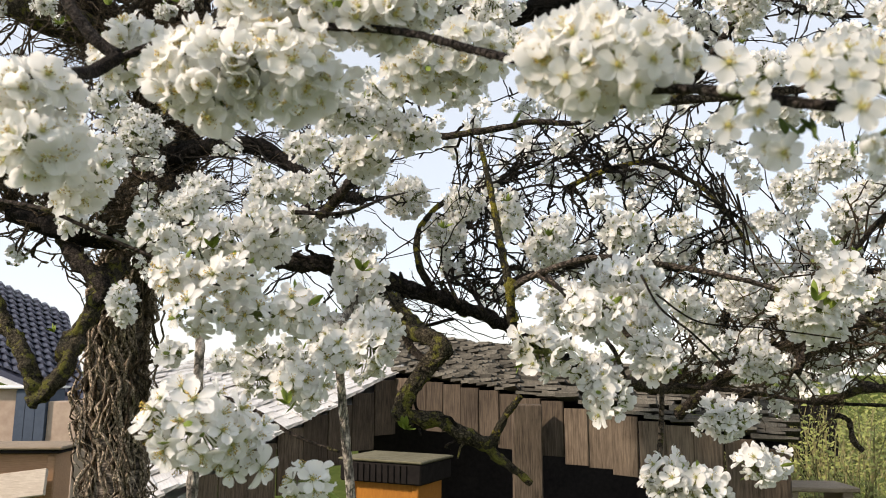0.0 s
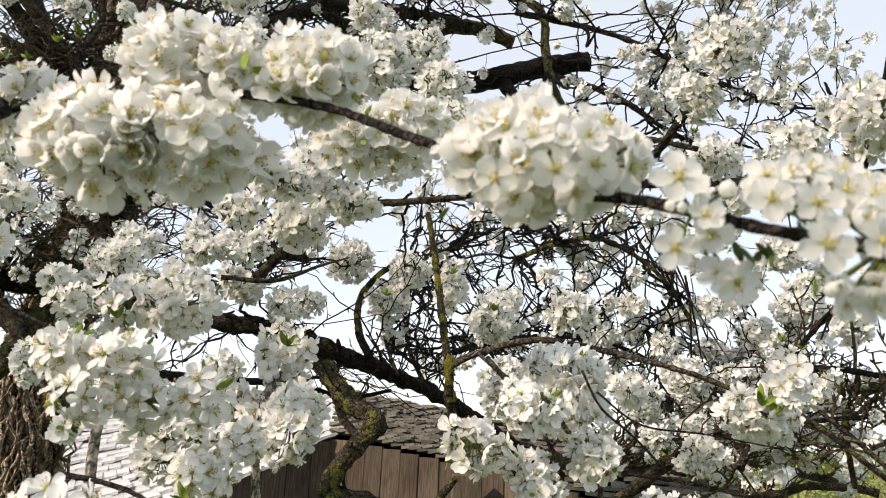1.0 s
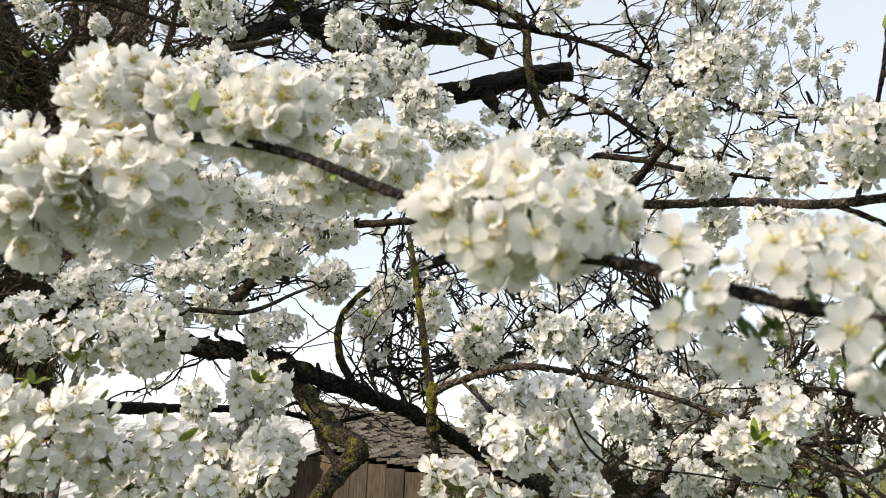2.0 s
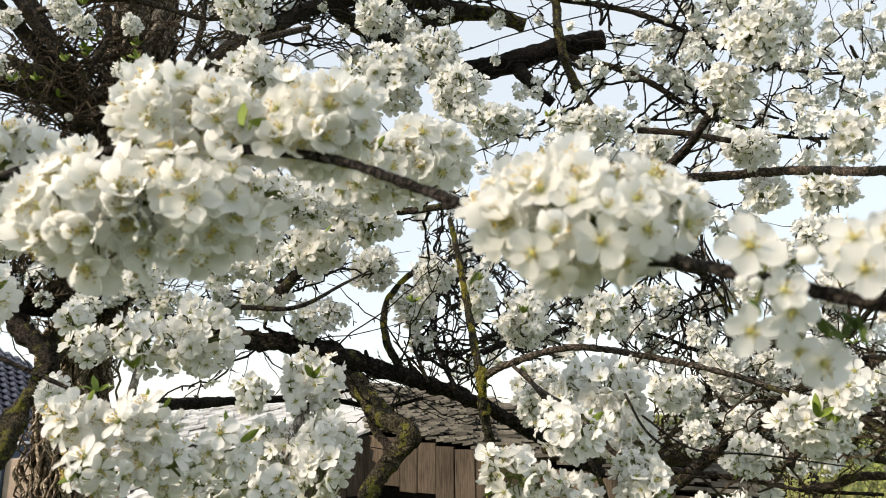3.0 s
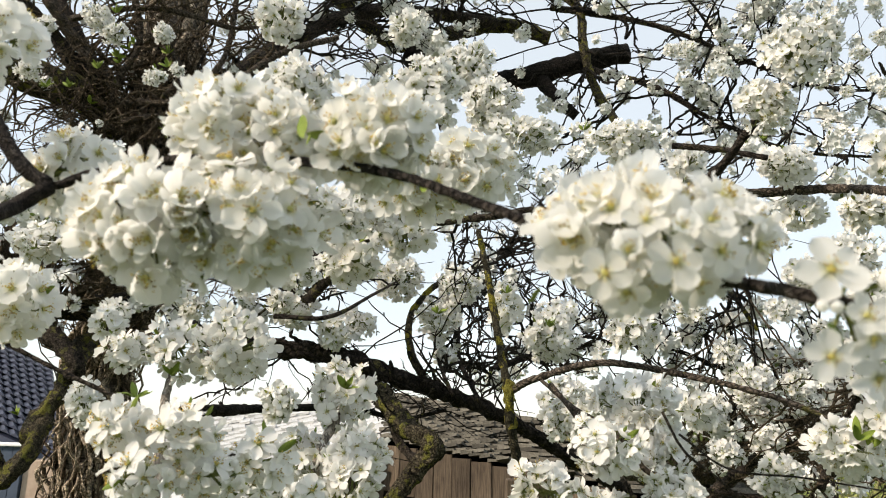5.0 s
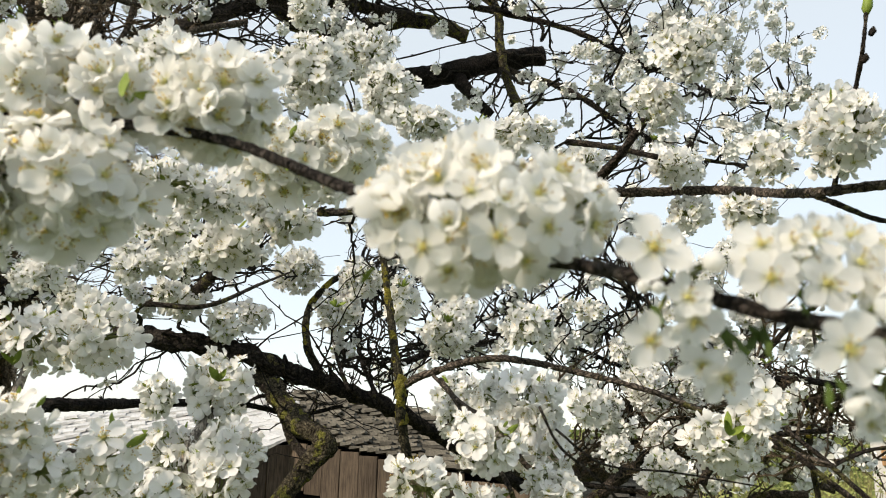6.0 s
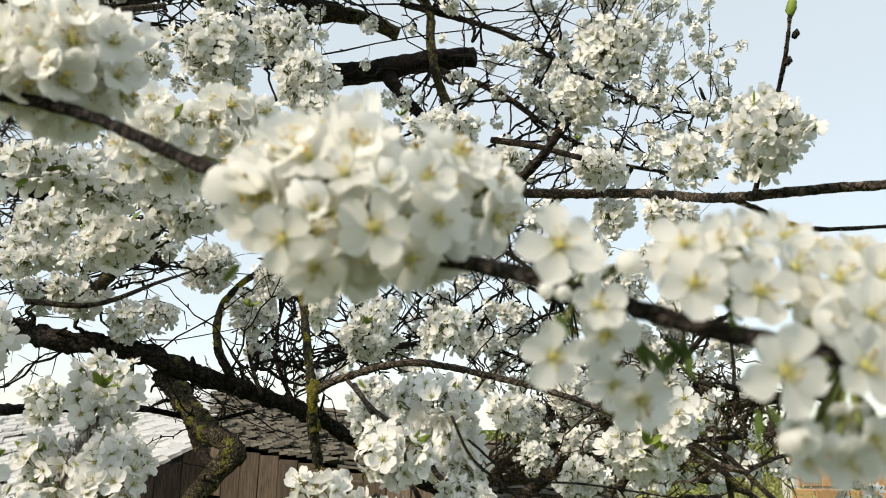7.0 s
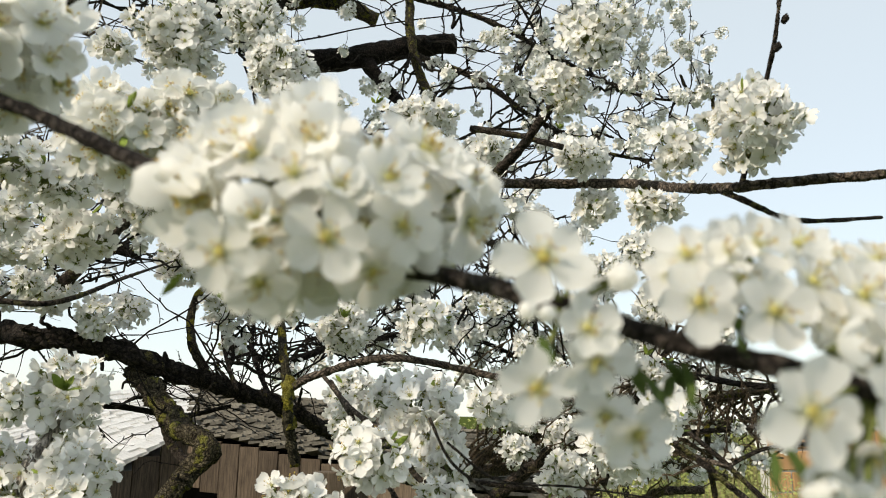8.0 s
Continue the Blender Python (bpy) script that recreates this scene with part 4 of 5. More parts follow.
for c, rx, rz, size, leaves in (
    ((0.607, 1.229, 2.478), 40, 30, 0.031, 1), ((0.608, 0.927, 2.186), 74, 82, 0.033, 1), ((0.596, 1.067, 2.204), 40, 50, 0.033, 1),
    ((0.621, 1.188, 2.161), 50, 30, 0.033, 1), ((0.623, 1.387, 2.216), 40, 34, 0.034, 1), ((0.582, 1.345, 2.287), 46, 30, 0.032, 1),
    ((0.488, 1.582, 2.373), 34, 40, 0.034, 1),
):
    cluster(tree, c, w(rx * 1.03, c[1]), w(rz * 1.03, c[1]), size, False, leaves + 1, 4, None, 0.0, 1.15)
for c, rx, rz, size, leaves in (
    ((0.303, 1.297, 1.871), 74, 62, 0.044, 1), ((0.224, 1.159, 1.816), 60, 50, 0.046, 1), ((0.327, 1.279, 1.809), 52, 52, 0.044, 0),
    ((0.144, 1.140, 1.761), 58, 46, 0.046, 1), ((0.322, 1.180, 1.754), 54, 44, 0.044, 0), ((0.234, 1.201, 1.731), 50, 30, 0.044, 1),
    ((0.553, 1.178, 1.827), 56, 44, 0.044, 2), ((0.587, 1.137, 1.863), 44, 44, 0.044, 1), ((0.662, 1.701, 1.740), 32, 30, 0.042, 1),
    ((0.521, 1.697, 1.884), 34, 34, 0.042, 2), ((0.263, 1.796, 1.899), 46, 44, 0.042, 1),
):
    cluster(tree, c, w(rx, c[1]), w(rz, c[1]), size, False, leaves + 2, 2)
for c, rx, rz, size, leaves in (
    ((0.562, 1.604, 1.636), 56, 40, 0.042, 2), ((0.343, 1.206, 1.565), 50, 40, 0.042, 1),
    ((0.484, 1.205, 1.591), 50, 34, 0.042, 1), ((0.237, 1.162, 1.699), 50, 50, 0.044, 1), ((0.385, 1.206, 1.559), 60, 40, 0.042, 1),
):
    cluster(tree, c, w(rx, c[1]), w(rz, c[1]), size, False, leaves + 2, 2)

for c, rx, rz, size, leaves in (
    ((0.914, 2.189, 2.170), 26, 22, 0.040, 2), ((1.099, 2.290, 2.127), 28, 22, 0.040, 2), ((1.217, 2.186, 2.250), 34, 28, 0.040, 3),
    ((1.024, 1.692, 2.047), 44, 40, 0.042, 2), ((1.211, 1.888, 2.194), 40, 36, 0.042, 2), ((0.826, 2.195, 1.944), 28, 22, 0.040, 2),
    ((0.698, 2.288, 2.176), 28, 24, 0.040, 2), ((0.798, 2.292, 2.063), 26, 22, 0.040, 1),
    ((0.973, 1.886, 2.263), 46, 40, 0.042, 2), ((0.999, 2.185, 2.271), 40, 36, 0.042, 2),
):
    cluster(tree, c, w(rx, c[1]), w(rz, c[1]), size, False, leaves + 2, 2)
for c, rx, rz, size, leaves in (
    ((0.957, 1.790, 2.110), 46, 40, 0.042, 2), ((0.815, 1.497, 1.882), 40, 36, 0.040, 2), ((0.681, 1.449, 1.816), 42, 40, 0.040, 2),
    ((0.686, 1.700, 1.759), 38, 34, 0.040, 1), ((0.828, 2.195, 1.962), 38, 34, 0.040, 2), ((0.632, 1.968, 2.844), 22, 20, 0.030, 1),
):
    cluster(tree, c, w(rx, c[1]), w(rz, c[1]), size, False, leaves + 2, 2)
for c, rx, rz, size, leaves in (
    ((-0.127, 1.15, 2.142), 42, 28, 0.036, 1), ((-0.203, 1.3, 2.168), 30, 24, 0.036, 1), ((-0.0, 0.98, 2.103), 52, 34, 0.036, 1),
    ((-0.106, 1.35, 2.158), 40, 26, 0.036, 1), ((-0.625, 1.25, 2.108), 58, 36, 0.038, 1), ((-0.629, 1.22, 2.0), 30, 50, 0.038, 1),
    ((-0.468, 1.0, 2.1), 36, 42, 0.036, 1), ((-1.286, 2.5, 3.237), 30, 28, 0.036, 1), ((-1.218, 2.5, 3.176), 26, 22, 0.036, 1),
    ((-1.046, 2.5, 3.178), 20, 22, 0.036, 1), ((-1.378, 2.3, 2.935), 26, 20, 0.034, 1), ((-1.034, 2.45, 2.985), 22, 18, 0.034, 1),
    ((-0.98, 2.5, 3.034), 14, 14, 0.032, 1), ((-1.54, 2.6, 3.263), 22, 18, 0.034, 1), ((-0.654, 2.0, 2.121), 28, 24, 0.036, 1),
    ((-0.819, 2.1, 2.183), 30, 22, 0.036, 1), ((-0.411, 1.9, 2.126), 26, 24, 0.036, 1), ((-0.546, 2.1, 2.151), 22, 20, 0.036, 1),
    ((0.665, 2.2, 2.968), 20, 16, 0.030, 1), ((0.962, 2.6, 3.11), 13, 12, 0.034, 1), ((1.34, 2.4, 3.073), 18, 15, 0.034, 1),
    ((1.405, 2.4, 2.931), 16, 14, 0.034, 1), ((1.286, 2.4, 2.932), 14, 13, 0.034, 1), ((1.352, 2.3, 3.077), 16, 15, 0.034, 1),
    ((0.687, 2.15, 1.889), 36, 34, 0.038, 1), ((0.839, 2.3, 1.989), 28, 24, 0.036, 1), ((0.857, 2.2, 1.906), 30, 28, 0.036, 1),
    ((0.673, 2.0, 1.791), 30, 24, 0.036, 1), ((0.312, 1.7, 1.89), 32, 30, 0.038, 1), ((0.252, 1.75, 1.856), 40, 36, 0.038, 1),
    ((0.955, 2.2, 1.966), 30, 26, 0.036, 1),
):
    cluster(tree, c, w(rx, c[1]), w(rz, c[1]), size, False, leaves + 1, 2)
for c, rx, rz, size, leaves in (
    ((-0.076, 1.02, 2.122), 44, 34, 0.036, 1), ((0.024, 1.05, 2.142), 56, 30, 0.036, 1), ((-0.234, 1.5, 2.256), 30, 24, 0.036, 1),
    ((0.097, 1.5, 2.435), 40, 34, 0.036, 1), ((-1.021, 2.3, 2.487), 46, 44, 0.038, 1), ((-1.058, 2.3, 2.544), 24, 24, 0.036, 1),
    ((-0.695, 2.0, 2.215), 40, 36, 0.038, 1), ((-0.817, 1.9, 2.093), 30, 26, 0.038, 1), ((-0.396, 1.8, 2.18), 34, 28, 0.038, 1),
    ((-0.475, 1.8, 2.209), 24, 22, 0.036, 1), ((-0.267, 1.5, 2.176), 22, 24, 0.036, 1),
):
    cluster(tree, c, w(rx, c[1]), w(rz, c[1]), size, False, leaves + 1, 2)
for c, rx, rz, size, leaves in (
    ((-0.146, 1.3, 2.375), 34, 26, 0.036, 1), ((-0.185, 1.05, 2.119), 58, 42, 0.038, 5), ((-0.144, 1.1, 2.116), 50, 38, 0.038, 5),
    ((-0.244, 1.25, 2.11), 40, 30, 0.038, 3), ((-0.108, 1.25, 2.157), 40, 30, 0.038, 2), ((0.012, 1.05, 2.165), 60, 34, 0.036, 2),
    ((-0.118, 1.2, 2.178), 44, 30, 0.036, 2),
):
    cluster(tree, c, w(rx, c[1]), w(rz, c[1]), size, False, leaves + 1, 2)
for c, rx, rz, size, leaves in (
    ((-0.284, 1.15, 1.719), 46, 32, 0.038, 2), ((-0.24, 1.2, 1.744), 40, 38, 0.038, 2), ((-0.436, 1.2, 1.756), 28, 24, 0.038, 3),
    ((-0.446, 1.5, 1.747), 30, 22, 0.038, 2), ((-0.871, 1.5, 2.248), 56, 36, 0.038, 2), ((-0.992, 1.6, 2.37), 32, 24, 0.038, 2),
    ((-0.798, 1.5, 2.22), 30, 26, 0.038, 2), ((0.597, 1.25, 1.821), 60, 42, 0.040, 2), ((0.816, 2.1, 1.822), 30, 26, 0.036, 1),
    ((0.824, 1.6, 1.943), 40, 34, 0.038, 1),
):
    cluster(tree, c, w(rx, c[1]), w(rz, c[1]), size, False, leaves + 1, 2)
limb("twig", tree, [(-0.369, 1.05, 1.703), (-0.313, 1.05, 1.695), (-0.263, 1.04, 1.681), (-0.195, 1.02, 1.646), (-0.131, 1.0, 1.627)], 0.0036, 0.002, BARK, 7, 0.25, 90)
twig_spray(tree, "left", (-2.16, 2.9, 3.294), (-1.273, 2.4, 2.418), 46, 0.005, 71, TWIG_BROWN, 0.02, 0.15, 0.03, 0.1, 3, "", 0.4)
twig_spray(tree, "elbow", (-0.306, 2.144, 1.996), (0.061, 1.853, 1.686), 14, 0.0025, 41, TWIG, -0.05, 0.0, 0.02, 0.04, 2, "", 0.4)
twig_spray(tree, "main", (-0.628, 2.191, 2.098), (0.248, 1.949, 1.798), 24, 0.0022, 42, TWIG, -0.05, 0.0, 0.018, 0.04, 2, "", 0.7)


def leaf_tuft(parent, p, count, size, seed):
    """Young leaves that fan out of one bud."""
    rng = random.Random(seed)
    for _ in range(count):
        d = Vector((rng.uniform(-0.8, 0.8), rng.uniform(-0.9, 0.1), rng.uniform(0.2, 1.0)))
        ob = new("leaf", rng.choice(LEAVES))
        join(ob, parent)
        ob.matrix_basis = turned(Vector(p), d, size * rng.uniform(0.7, 1.15), rng)


leaf_tuft(tree, (-0.137, 1.216, 1.890), 7, 0.025, 1)
leaf_tuft(tree, (-0.340, 0.977, 1.865), 4, 0.019, 2)
leaf_tuft(tree, (-0.189, 0.952, 1.689), 6, 0.019, 3)
leaf_tuft(tree, (-0.309, 0.996, 1.891), 5, 0.017, 4)
leaf_tuft(tree, (0.523, 1.284, 2.309), 16, 0.010, 5)
leaf_tuft(tree, (-0.286, 0.900, 1.774), 3, 0.017, 6)
leaf_tuft(tree, (-0.116, 1.906, 1.588), 8, 0.033, 7)
leaf_tuft(tree, (0.236, 1.333, 2.344), 5, 0.017, 8)
leaf_tuft(tree, (-1.083, 2.563, 3.051), 8, 0.033, 9)
leaf_tuft(tree, (-1.231, 2.561, 3.117), 8, 0.033, 10)
leaf_tuft(tree, (-1.246, 2.298, 1.842), 6, 0.028, 11)
leaf_tuft(tree, (-1.275, 2.660, 3.142), 7, 0.034, 14)
leaf_tuft(tree, (-1.109, 2.708, 3.211), 7, 0.034, 15)
leaf_tuft(tree, (-1.453, 2.663, 3.047), 6, 0.030, 16)
leaf_tuft(tree, (-1.054, 2.668, 2.866), 7, 0.034, 17)
leaf_tuft(tree, (-1.539, 2.655, 3.291), 6, 0.030, 18)
leaf_tuft(tree, (-1.32, 2.6, 3.09), 6, 0.034, 40)
leaf_tuft(tree, (-1.381, 2.7, 2.995), 6, 0.034, 41)
leaf_tuft(tree, (-1.194, 2.6, 3.19), 6, 0.034, 42)
leaf_tuft(tree, (-1.212, 2.6, 3.168), 6, 0.034, 43)
leaf_tuft(tree, (-1.015, 2.5, 3.047), 6, 0.034, 44)
leaf_tuft(tree, (-1.415, 2.6, 3.013), 6, 0.034, 45)
leaf_tuft(tree, (-1.071, 2.7, 2.886), 6, 0.034, 46)
leaf_tuft(tree, (-1.027, 2.7, 2.863), 6, 0.034, 47)
leaf_tuft(tree, (-0.984, 2.7, 2.852), 6, 0.034, 48)
leaf_tuft(tree, (-1.499, 2.6, 3.014), 6, 0.034, 49)
leaf_tuft(tree, (-1.28, 2.6, 3.318), 6, 0.034, 50)
leaf_tuft(tree, (0.736, 1.444, 1.972), 6, 0.016, 19)
leaf_tuft(tree, (0.776, 1.444, 1.959), 6, 0.016, 20)
leaf_tuft(tree, (0.907, 1.546, 1.901), 8, 0.018, 21)
leaf_tuft(tree, (-0.033, 2.090, 2.130), 7, 0.026, 22)
leaf_tuft(tree, (0.247, 1.941, 2.080), 7, 0.026, 23)
leaf_tuft(tree, (0.128, 1.740, 2.127), 6, 0.022, 24)
leaf_tuft(tree, (0.570, 1.148, 1.824), 4, 0.022, 12)
leaf_tuft(tree, (0.541, 1.118, 1.834), 3, 0.025, 13)

# ---- the branch close by ----
branch = thing("blossoming_branch", (-0.465, 0.711, 2.062), "dark cherry branch crowded with large white blossom clusters", "branch")
limb("stem", branch, [(-0.602, 0.835, 2.265), (-0.375, 0.690, 2.099), (-0.318, 0.662, 2.035), (-0.286, 0.653, 2.012), (-0.246, 0.642, 2.019), (-0.167, 0.632, 2.028), (-0.083, 0.612, 2.019), (-0.018, 0.593, 2.004), (0.035, 0.568, 1.978), (0.074, 0.544, 1.956), (0.127, 0.525, 1.929), (0.183, 0.480, 1.909), (0.231, 0.456, 1.891), (0.263, 0.436, 1.880), (0.301, 0.417, 1.870), (0.323, 0.397, 1.862)], 0.0030, 0.0036, STEM_BARK, 12, 0.3, 170, "dark bark stem with small knots")
limb("side_shoot", branch, [(-0.442, 0.687, 2.194), (-0.366, 0.660, 2.099), (-0.340, 0.651, 2.070), (-0.309, 0.647, 2.030), (-0.285, 0.648, 2.011)], 0.0052, 0.0056, STEM_BARK, 12, 0.22, 150)
limb("side_shoot", branch, [(-0.282, 0.648, 2.010), (-0.296, 0.633, 1.990), (-0.290, 0.594, 1.971), (-0.298, 0.544, 1.945)], 0.0062, 0.005, STEM_BARK, 10, 0.12, 120)
big = (0.0, -0.42, 0.12)
F = FINE
FRONT = [
    ((0.1295, 0.462, 1.9343), 0.0204, 0, 0.2, CUPS[0]), ((0.1054, 0.466, 1.924), 0.0237, -0.2, 0.15, CUPS[1]),
    ((0.1264, 0.462, 1.9184), 0.0288, 0, -0.1, F[0]), ((0.0951, 0.47, 1.9144), 0.0264, -0.35, -0.25, F[0]),
    ((0.145, 0.466, 1.9398), 0.0268, 0.25, 0.2, F[4]), ((0.1502, 0.47, 1.926), 0.0292, 0.35, -0.25, F[1]),
    ((0.1156, 0.47, 1.9401), 0.0250, -0.1, 0.5, F[2]), ((0.1068, 0.48, 1.9071), 0.0273, -0.1, -0.8, F[3]),
    ((0.1422, 0.48, 1.9126), 0.0279, 0.3, -0.8, F[1]),
]
cluster(branch, (0.129, 0.514, 1.944), 0.059, 0.037, 0.035, True, 1, 0, 0.040, 0.10, 1.3, big, clear=FRONT)
cluster(branch, (-0.182, 0.599, 1.970), 0.044, 0.042, 0.035, True, 0, 6, 0.038, 0.10, 1.15, big)
cluster(branch, (-0.119, 0.604, 1.973), 0.054, 0.044, 0.035, True, 0, 1, 0.038, 0.0, 1.15, big)
cluster(branch, (-0.150, 0.626, 2.054), 0.040, 0.036, 0.035, True, 0, 1, 0.036, 0.05, 1.15, big)
cluster(branch, (-0.110, 0.632, 2.043), 0.036, 0.036, 0.035, True, 1, 1, 0.036, 0.0, 1.15, big)
cluster(branch, (-0.036, 0.617, 2.039), 0.042, 0.041, 0.035, True, 1, 1, 0.036, 0.0, 1.15, big)
cluster(branch, (-0.305, 0.722, 2.047), 0.038, 0.040, 0.034, True, 0, 1, 0.032, 0.0, 1.0, big)
cluster(branch, (-0.306, 0.565, 1.939), 0.032, 0.030, 0.034, True, 0, 1, 0.034, 0.05, 1.0, big)
cluster(branch, (-0.293, 0.556, 1.896), 0.034, 0.030, 0.034, True, 1, 1, 0.034, 0.05, 1.0, big)
cluster(branch, (-0.470, 0.944, 1.972), 0.040, 0.040, 0.038, True, 1, 1, 0.036, 0.0, 1.0, big)
cluster(branch, (-0.349, 0.649, 2.137), 0.034, 0.032, 0.036, True, 1, 1, 0.032, 0.0, 0.9, big)
cluster(branch, (-0.020, 0.840, 2.085), 0.046, 0.042, 0.036, True, 2, 1, 0.040, 0.0, 1.0, big)
cluster(branch, (0.037, 0.850, 2.101), 0.042, 0.042, 0.036, True, 1, 1, 0.040, 0.0, 1.0, big)
cluster(branch, (-0.418, 0.844, 1.949), 0.036, 0.042, 0.038, True, 2, 1, 0.036, 0.0, 1.0, big)


def loose_cluster(parent, c, flowers, buds=(), leaves=()):
    """A spur whose few flowers stand apart: each a place, a width and the way it faces."""
    rng = random.Random(len(flowers) * 7 + 1)
    c = Vector(c)
    bm = bmesh.new()
    for p, *_ in (*flowers, *buds):
        q = Vector(p) - c
        tube(bm, [q * 0.1, q * 0.55 + Vector((0, 0.004, 0)), q * 0.93 + Vector((0, 0.004, 0))], [0.0011, 0.001, 0.0012], 5, cap=False)
    ob = part("flower_head", bm, PEDICEL, parent, "", True, c)
    for p, size, x, z, me in flowers:
        put("flower", me, ob, turned(Vector(p) - c, (x, -1, z), size * 0.5, rng))
    for p, size in buds:
        put("bud", BUDS[0], ob, turned(Vector(p) - c, (rng.uniform(-0.6, 0.3), -1, rng.uniform(-0.3, 0.3)), size, rng))
    for p, size, x, z in leaves:
        put("leaf", rng.choice(DARK_LEAVES), ob, turned(Vector(p) - c, (x, -0.3, z), size * 1.05, rng))


for p, d, n in (((-0.082, 0.588, 2.043), (0.5, -0.4, -1.0), 0.027), ((-0.076, 0.592, 2.033), (0.3, -0.5, -1.0), 0.015), ((0.074, 0.555, 1.922), (-0.3, -0.4, -0.8), 0.012)):
    leaf = new("leaf", LEAVES[1])
    join(leaf, branch)
    leaf.matrix_basis = turned(Vector(p), d, n, random.Random(4))
loose_cluster(branch, (0.205, 0.471, 1.901),
    [
        ((0.1888, 0.446, 1.9123), 0.0313, -0.1, 0.1, F[0]), ((0.2007, 0.443, 1.8916), 0.0213, 0, 0.15, F[2]),
        ((0.2048, 0.447, 1.8827), 0.0255, 0.15, -0.55, F[1]), ((0.1876, 0.45, 1.8749), 0.0241, -0.3, -0.35, F[0]),
        ((0.224, 0.462, 1.8619), 0.0294, 0.2, -0.8, F[3]), ((0.2169, 0.468, 1.8671), 0.0257, -0.3, -0.8, F[1]),
        ((0.2068, 0.465, 1.9102), 0.0219, 0.2, 0.9, F[2]),
    ],
    [
        ((0.184, 0.447, 1.8959), 0.0080), ((0.19, 0.446, 1.8952), 0.0080),
        ((0.2156, 0.45, 1.9085), 0.0133),
    ],
    [
        ((0.2273, 0.462, 1.8807), 0.0156, 0.1, -1), ((0.2426, 0.465, 1.8848), 0.0152, -0.2, -1),
        ((0.2372, 0.466, 1.885), 0.0125, 0.8, -0.6), ((0.2400, 0.466, 1.8800), 0.0120, -0.7, -0.7),
        ((0.2095, 0.458, 1.9068), 0.0113, 0.9, 0.1), ((0.1916, 0.458, 1.8906), 0.0110, 0.3, -0.6),
        ((0.2246, 0.466, 1.8856), 0.0125, 0.2, -1), ((0.1977, 0.46, 1.8891), 0.0081, -0.2, -1),
    ])
loose_cluster(branch, (0.267, 0.451, 1.892),
    [
        ((0.2315, 0.434, 1.899), 0.0259, -0.2, 0, F[0]), ((0.2511, 0.428, 1.8965), 0.0276, 0, 0.05, F[3]),
        ((0.2337, 0.443, 1.915), 0.0248, -0.3, 0.5, F[1]), ((0.2563, 0.441, 1.9188), 0.0261, 0.1, 0.5, F[2]),
        ((0.2452, 0.441, 1.9151), 0.0244, -0.1, 0.5, F[4]), ((0.271, 0.436, 1.9072), 0.0277, 0.3, 0.4, F[3]),
        ((0.2295, 0.446, 1.9093), 0.0207, -0.6, 0.4, F[1]), ((0.277, 0.449, 1.922), 0.0258, 0.1, 0.7, F[2]),
        ((0.254, 0.446, 1.9085), 0.0252, 0, 0.3, F[1]), ((0.2747, 0.438, 1.8957), 0.0256, 0.3, 0.1, F[0]),
    ],
    [
    ],
    [
        ((0.2446, 0.44, 1.8968), 0.0097, 0.2, -1), ((0.2493, 0.444, 1.8917), 0.0089, -0.1, -1),
    ])
loose_cluster(branch, (0.29, 0.436, 1.878),
    [
        ((0.2483, 0.412, 1.852), 0.0165, -0.1, -0.5, F[4]), ((0.2652, 0.412, 1.8437), 0.0218, 0.1, -0.6, F[3]),
        ((0.2839, 0.42, 1.8461), 0.0220, 0.2, -0.5, F[1]), ((0.255, 0.416, 1.8434), 0.0155, -0.2, -0.8, F[2]),
        ((0.2398, 0.402, 1.8684), 0.0282, 0, 0, F[0]), ((0.2642, 0.4, 1.8707), 0.0269, 0.1, 0.05, F[3]),
        ((0.2622, 0.418, 1.8855), 0.0208, 0.9, 0.1, F[5]), ((0.2783, 0.412, 1.8879), 0.0258, 0.2, 0.15, F[1]),
        ((0.2813, 0.428, 1.902), 0.0279, 0.1, 0.45, F[2]), ((0.3001, 0.43, 1.9043), 0.0286, 0.2, 0.5, F[4]),
        ((0.2728, 0.41, 1.85), 0.0241, 0.2, -0.55, F[1]), ((0.2756, 0.425, 1.8561), 0.0207, -0.1, -0.9, F[3]),
        ((0.2914, 0.41, 1.8827), 0.0239, 0.4, 0.2, F[0]), ((0.2938, 0.41, 1.8637), 0.0235, 0.4, -0.4, F[2]),
        ((0.2465, 0.408, 1.8523), 0.0143, -0.2, -1.2, CUPS[0]), ((0.2775, 0.432, 1.8909), 0.0240, -0.2, 0.4, F[4]),
        ((0.2873, 0.446, 1.9154), 0.0238, 0, 0.7, F[1]), ((0.3053, 0.447, 1.9177), 0.0242, 0, 0.8, F[0]),
        ((0.2926, 0.436, 1.8871), 0.0225, 0.1, 0.3, F[2]), ((0.2803, 0.436, 1.878), 0.0221, 0.1, -0.2, F[1]),
        ((0.309, 0.438, 1.893), 0.0230, 0.3, 0.3, F[5]), ((0.3195, 0.44, 1.904), 0.0236, 0.3, 0.6, F[0]),
    ],
    [
        ((0.2448, 0.41, 1.8483), 0.0105), ((0.2595, 0.412, 1.8483), 0.0093),
    ],
    [
        ((0.2477, 0.424, 1.86), 0.0133, 0.1, -1), ((0.2701, 0.428, 1.8605), 0.0128, 0.2, -1),
        ((0.2471, 0.428, 1.8584), 0.0099, -0.4, -1), ((0.2786, 0.43, 1.8662), 0.0112, 0.3, -1),
        ((0.2872, 0.44, 1.8925), 0.0120, 0.5, 0.3), ((0.2772, 0.44, 1.8841), 0.0108, -0.4, -0.5),
        ((0.2898, 0.436, 1.8648), 0.0115, 0.2, -1),
    ])
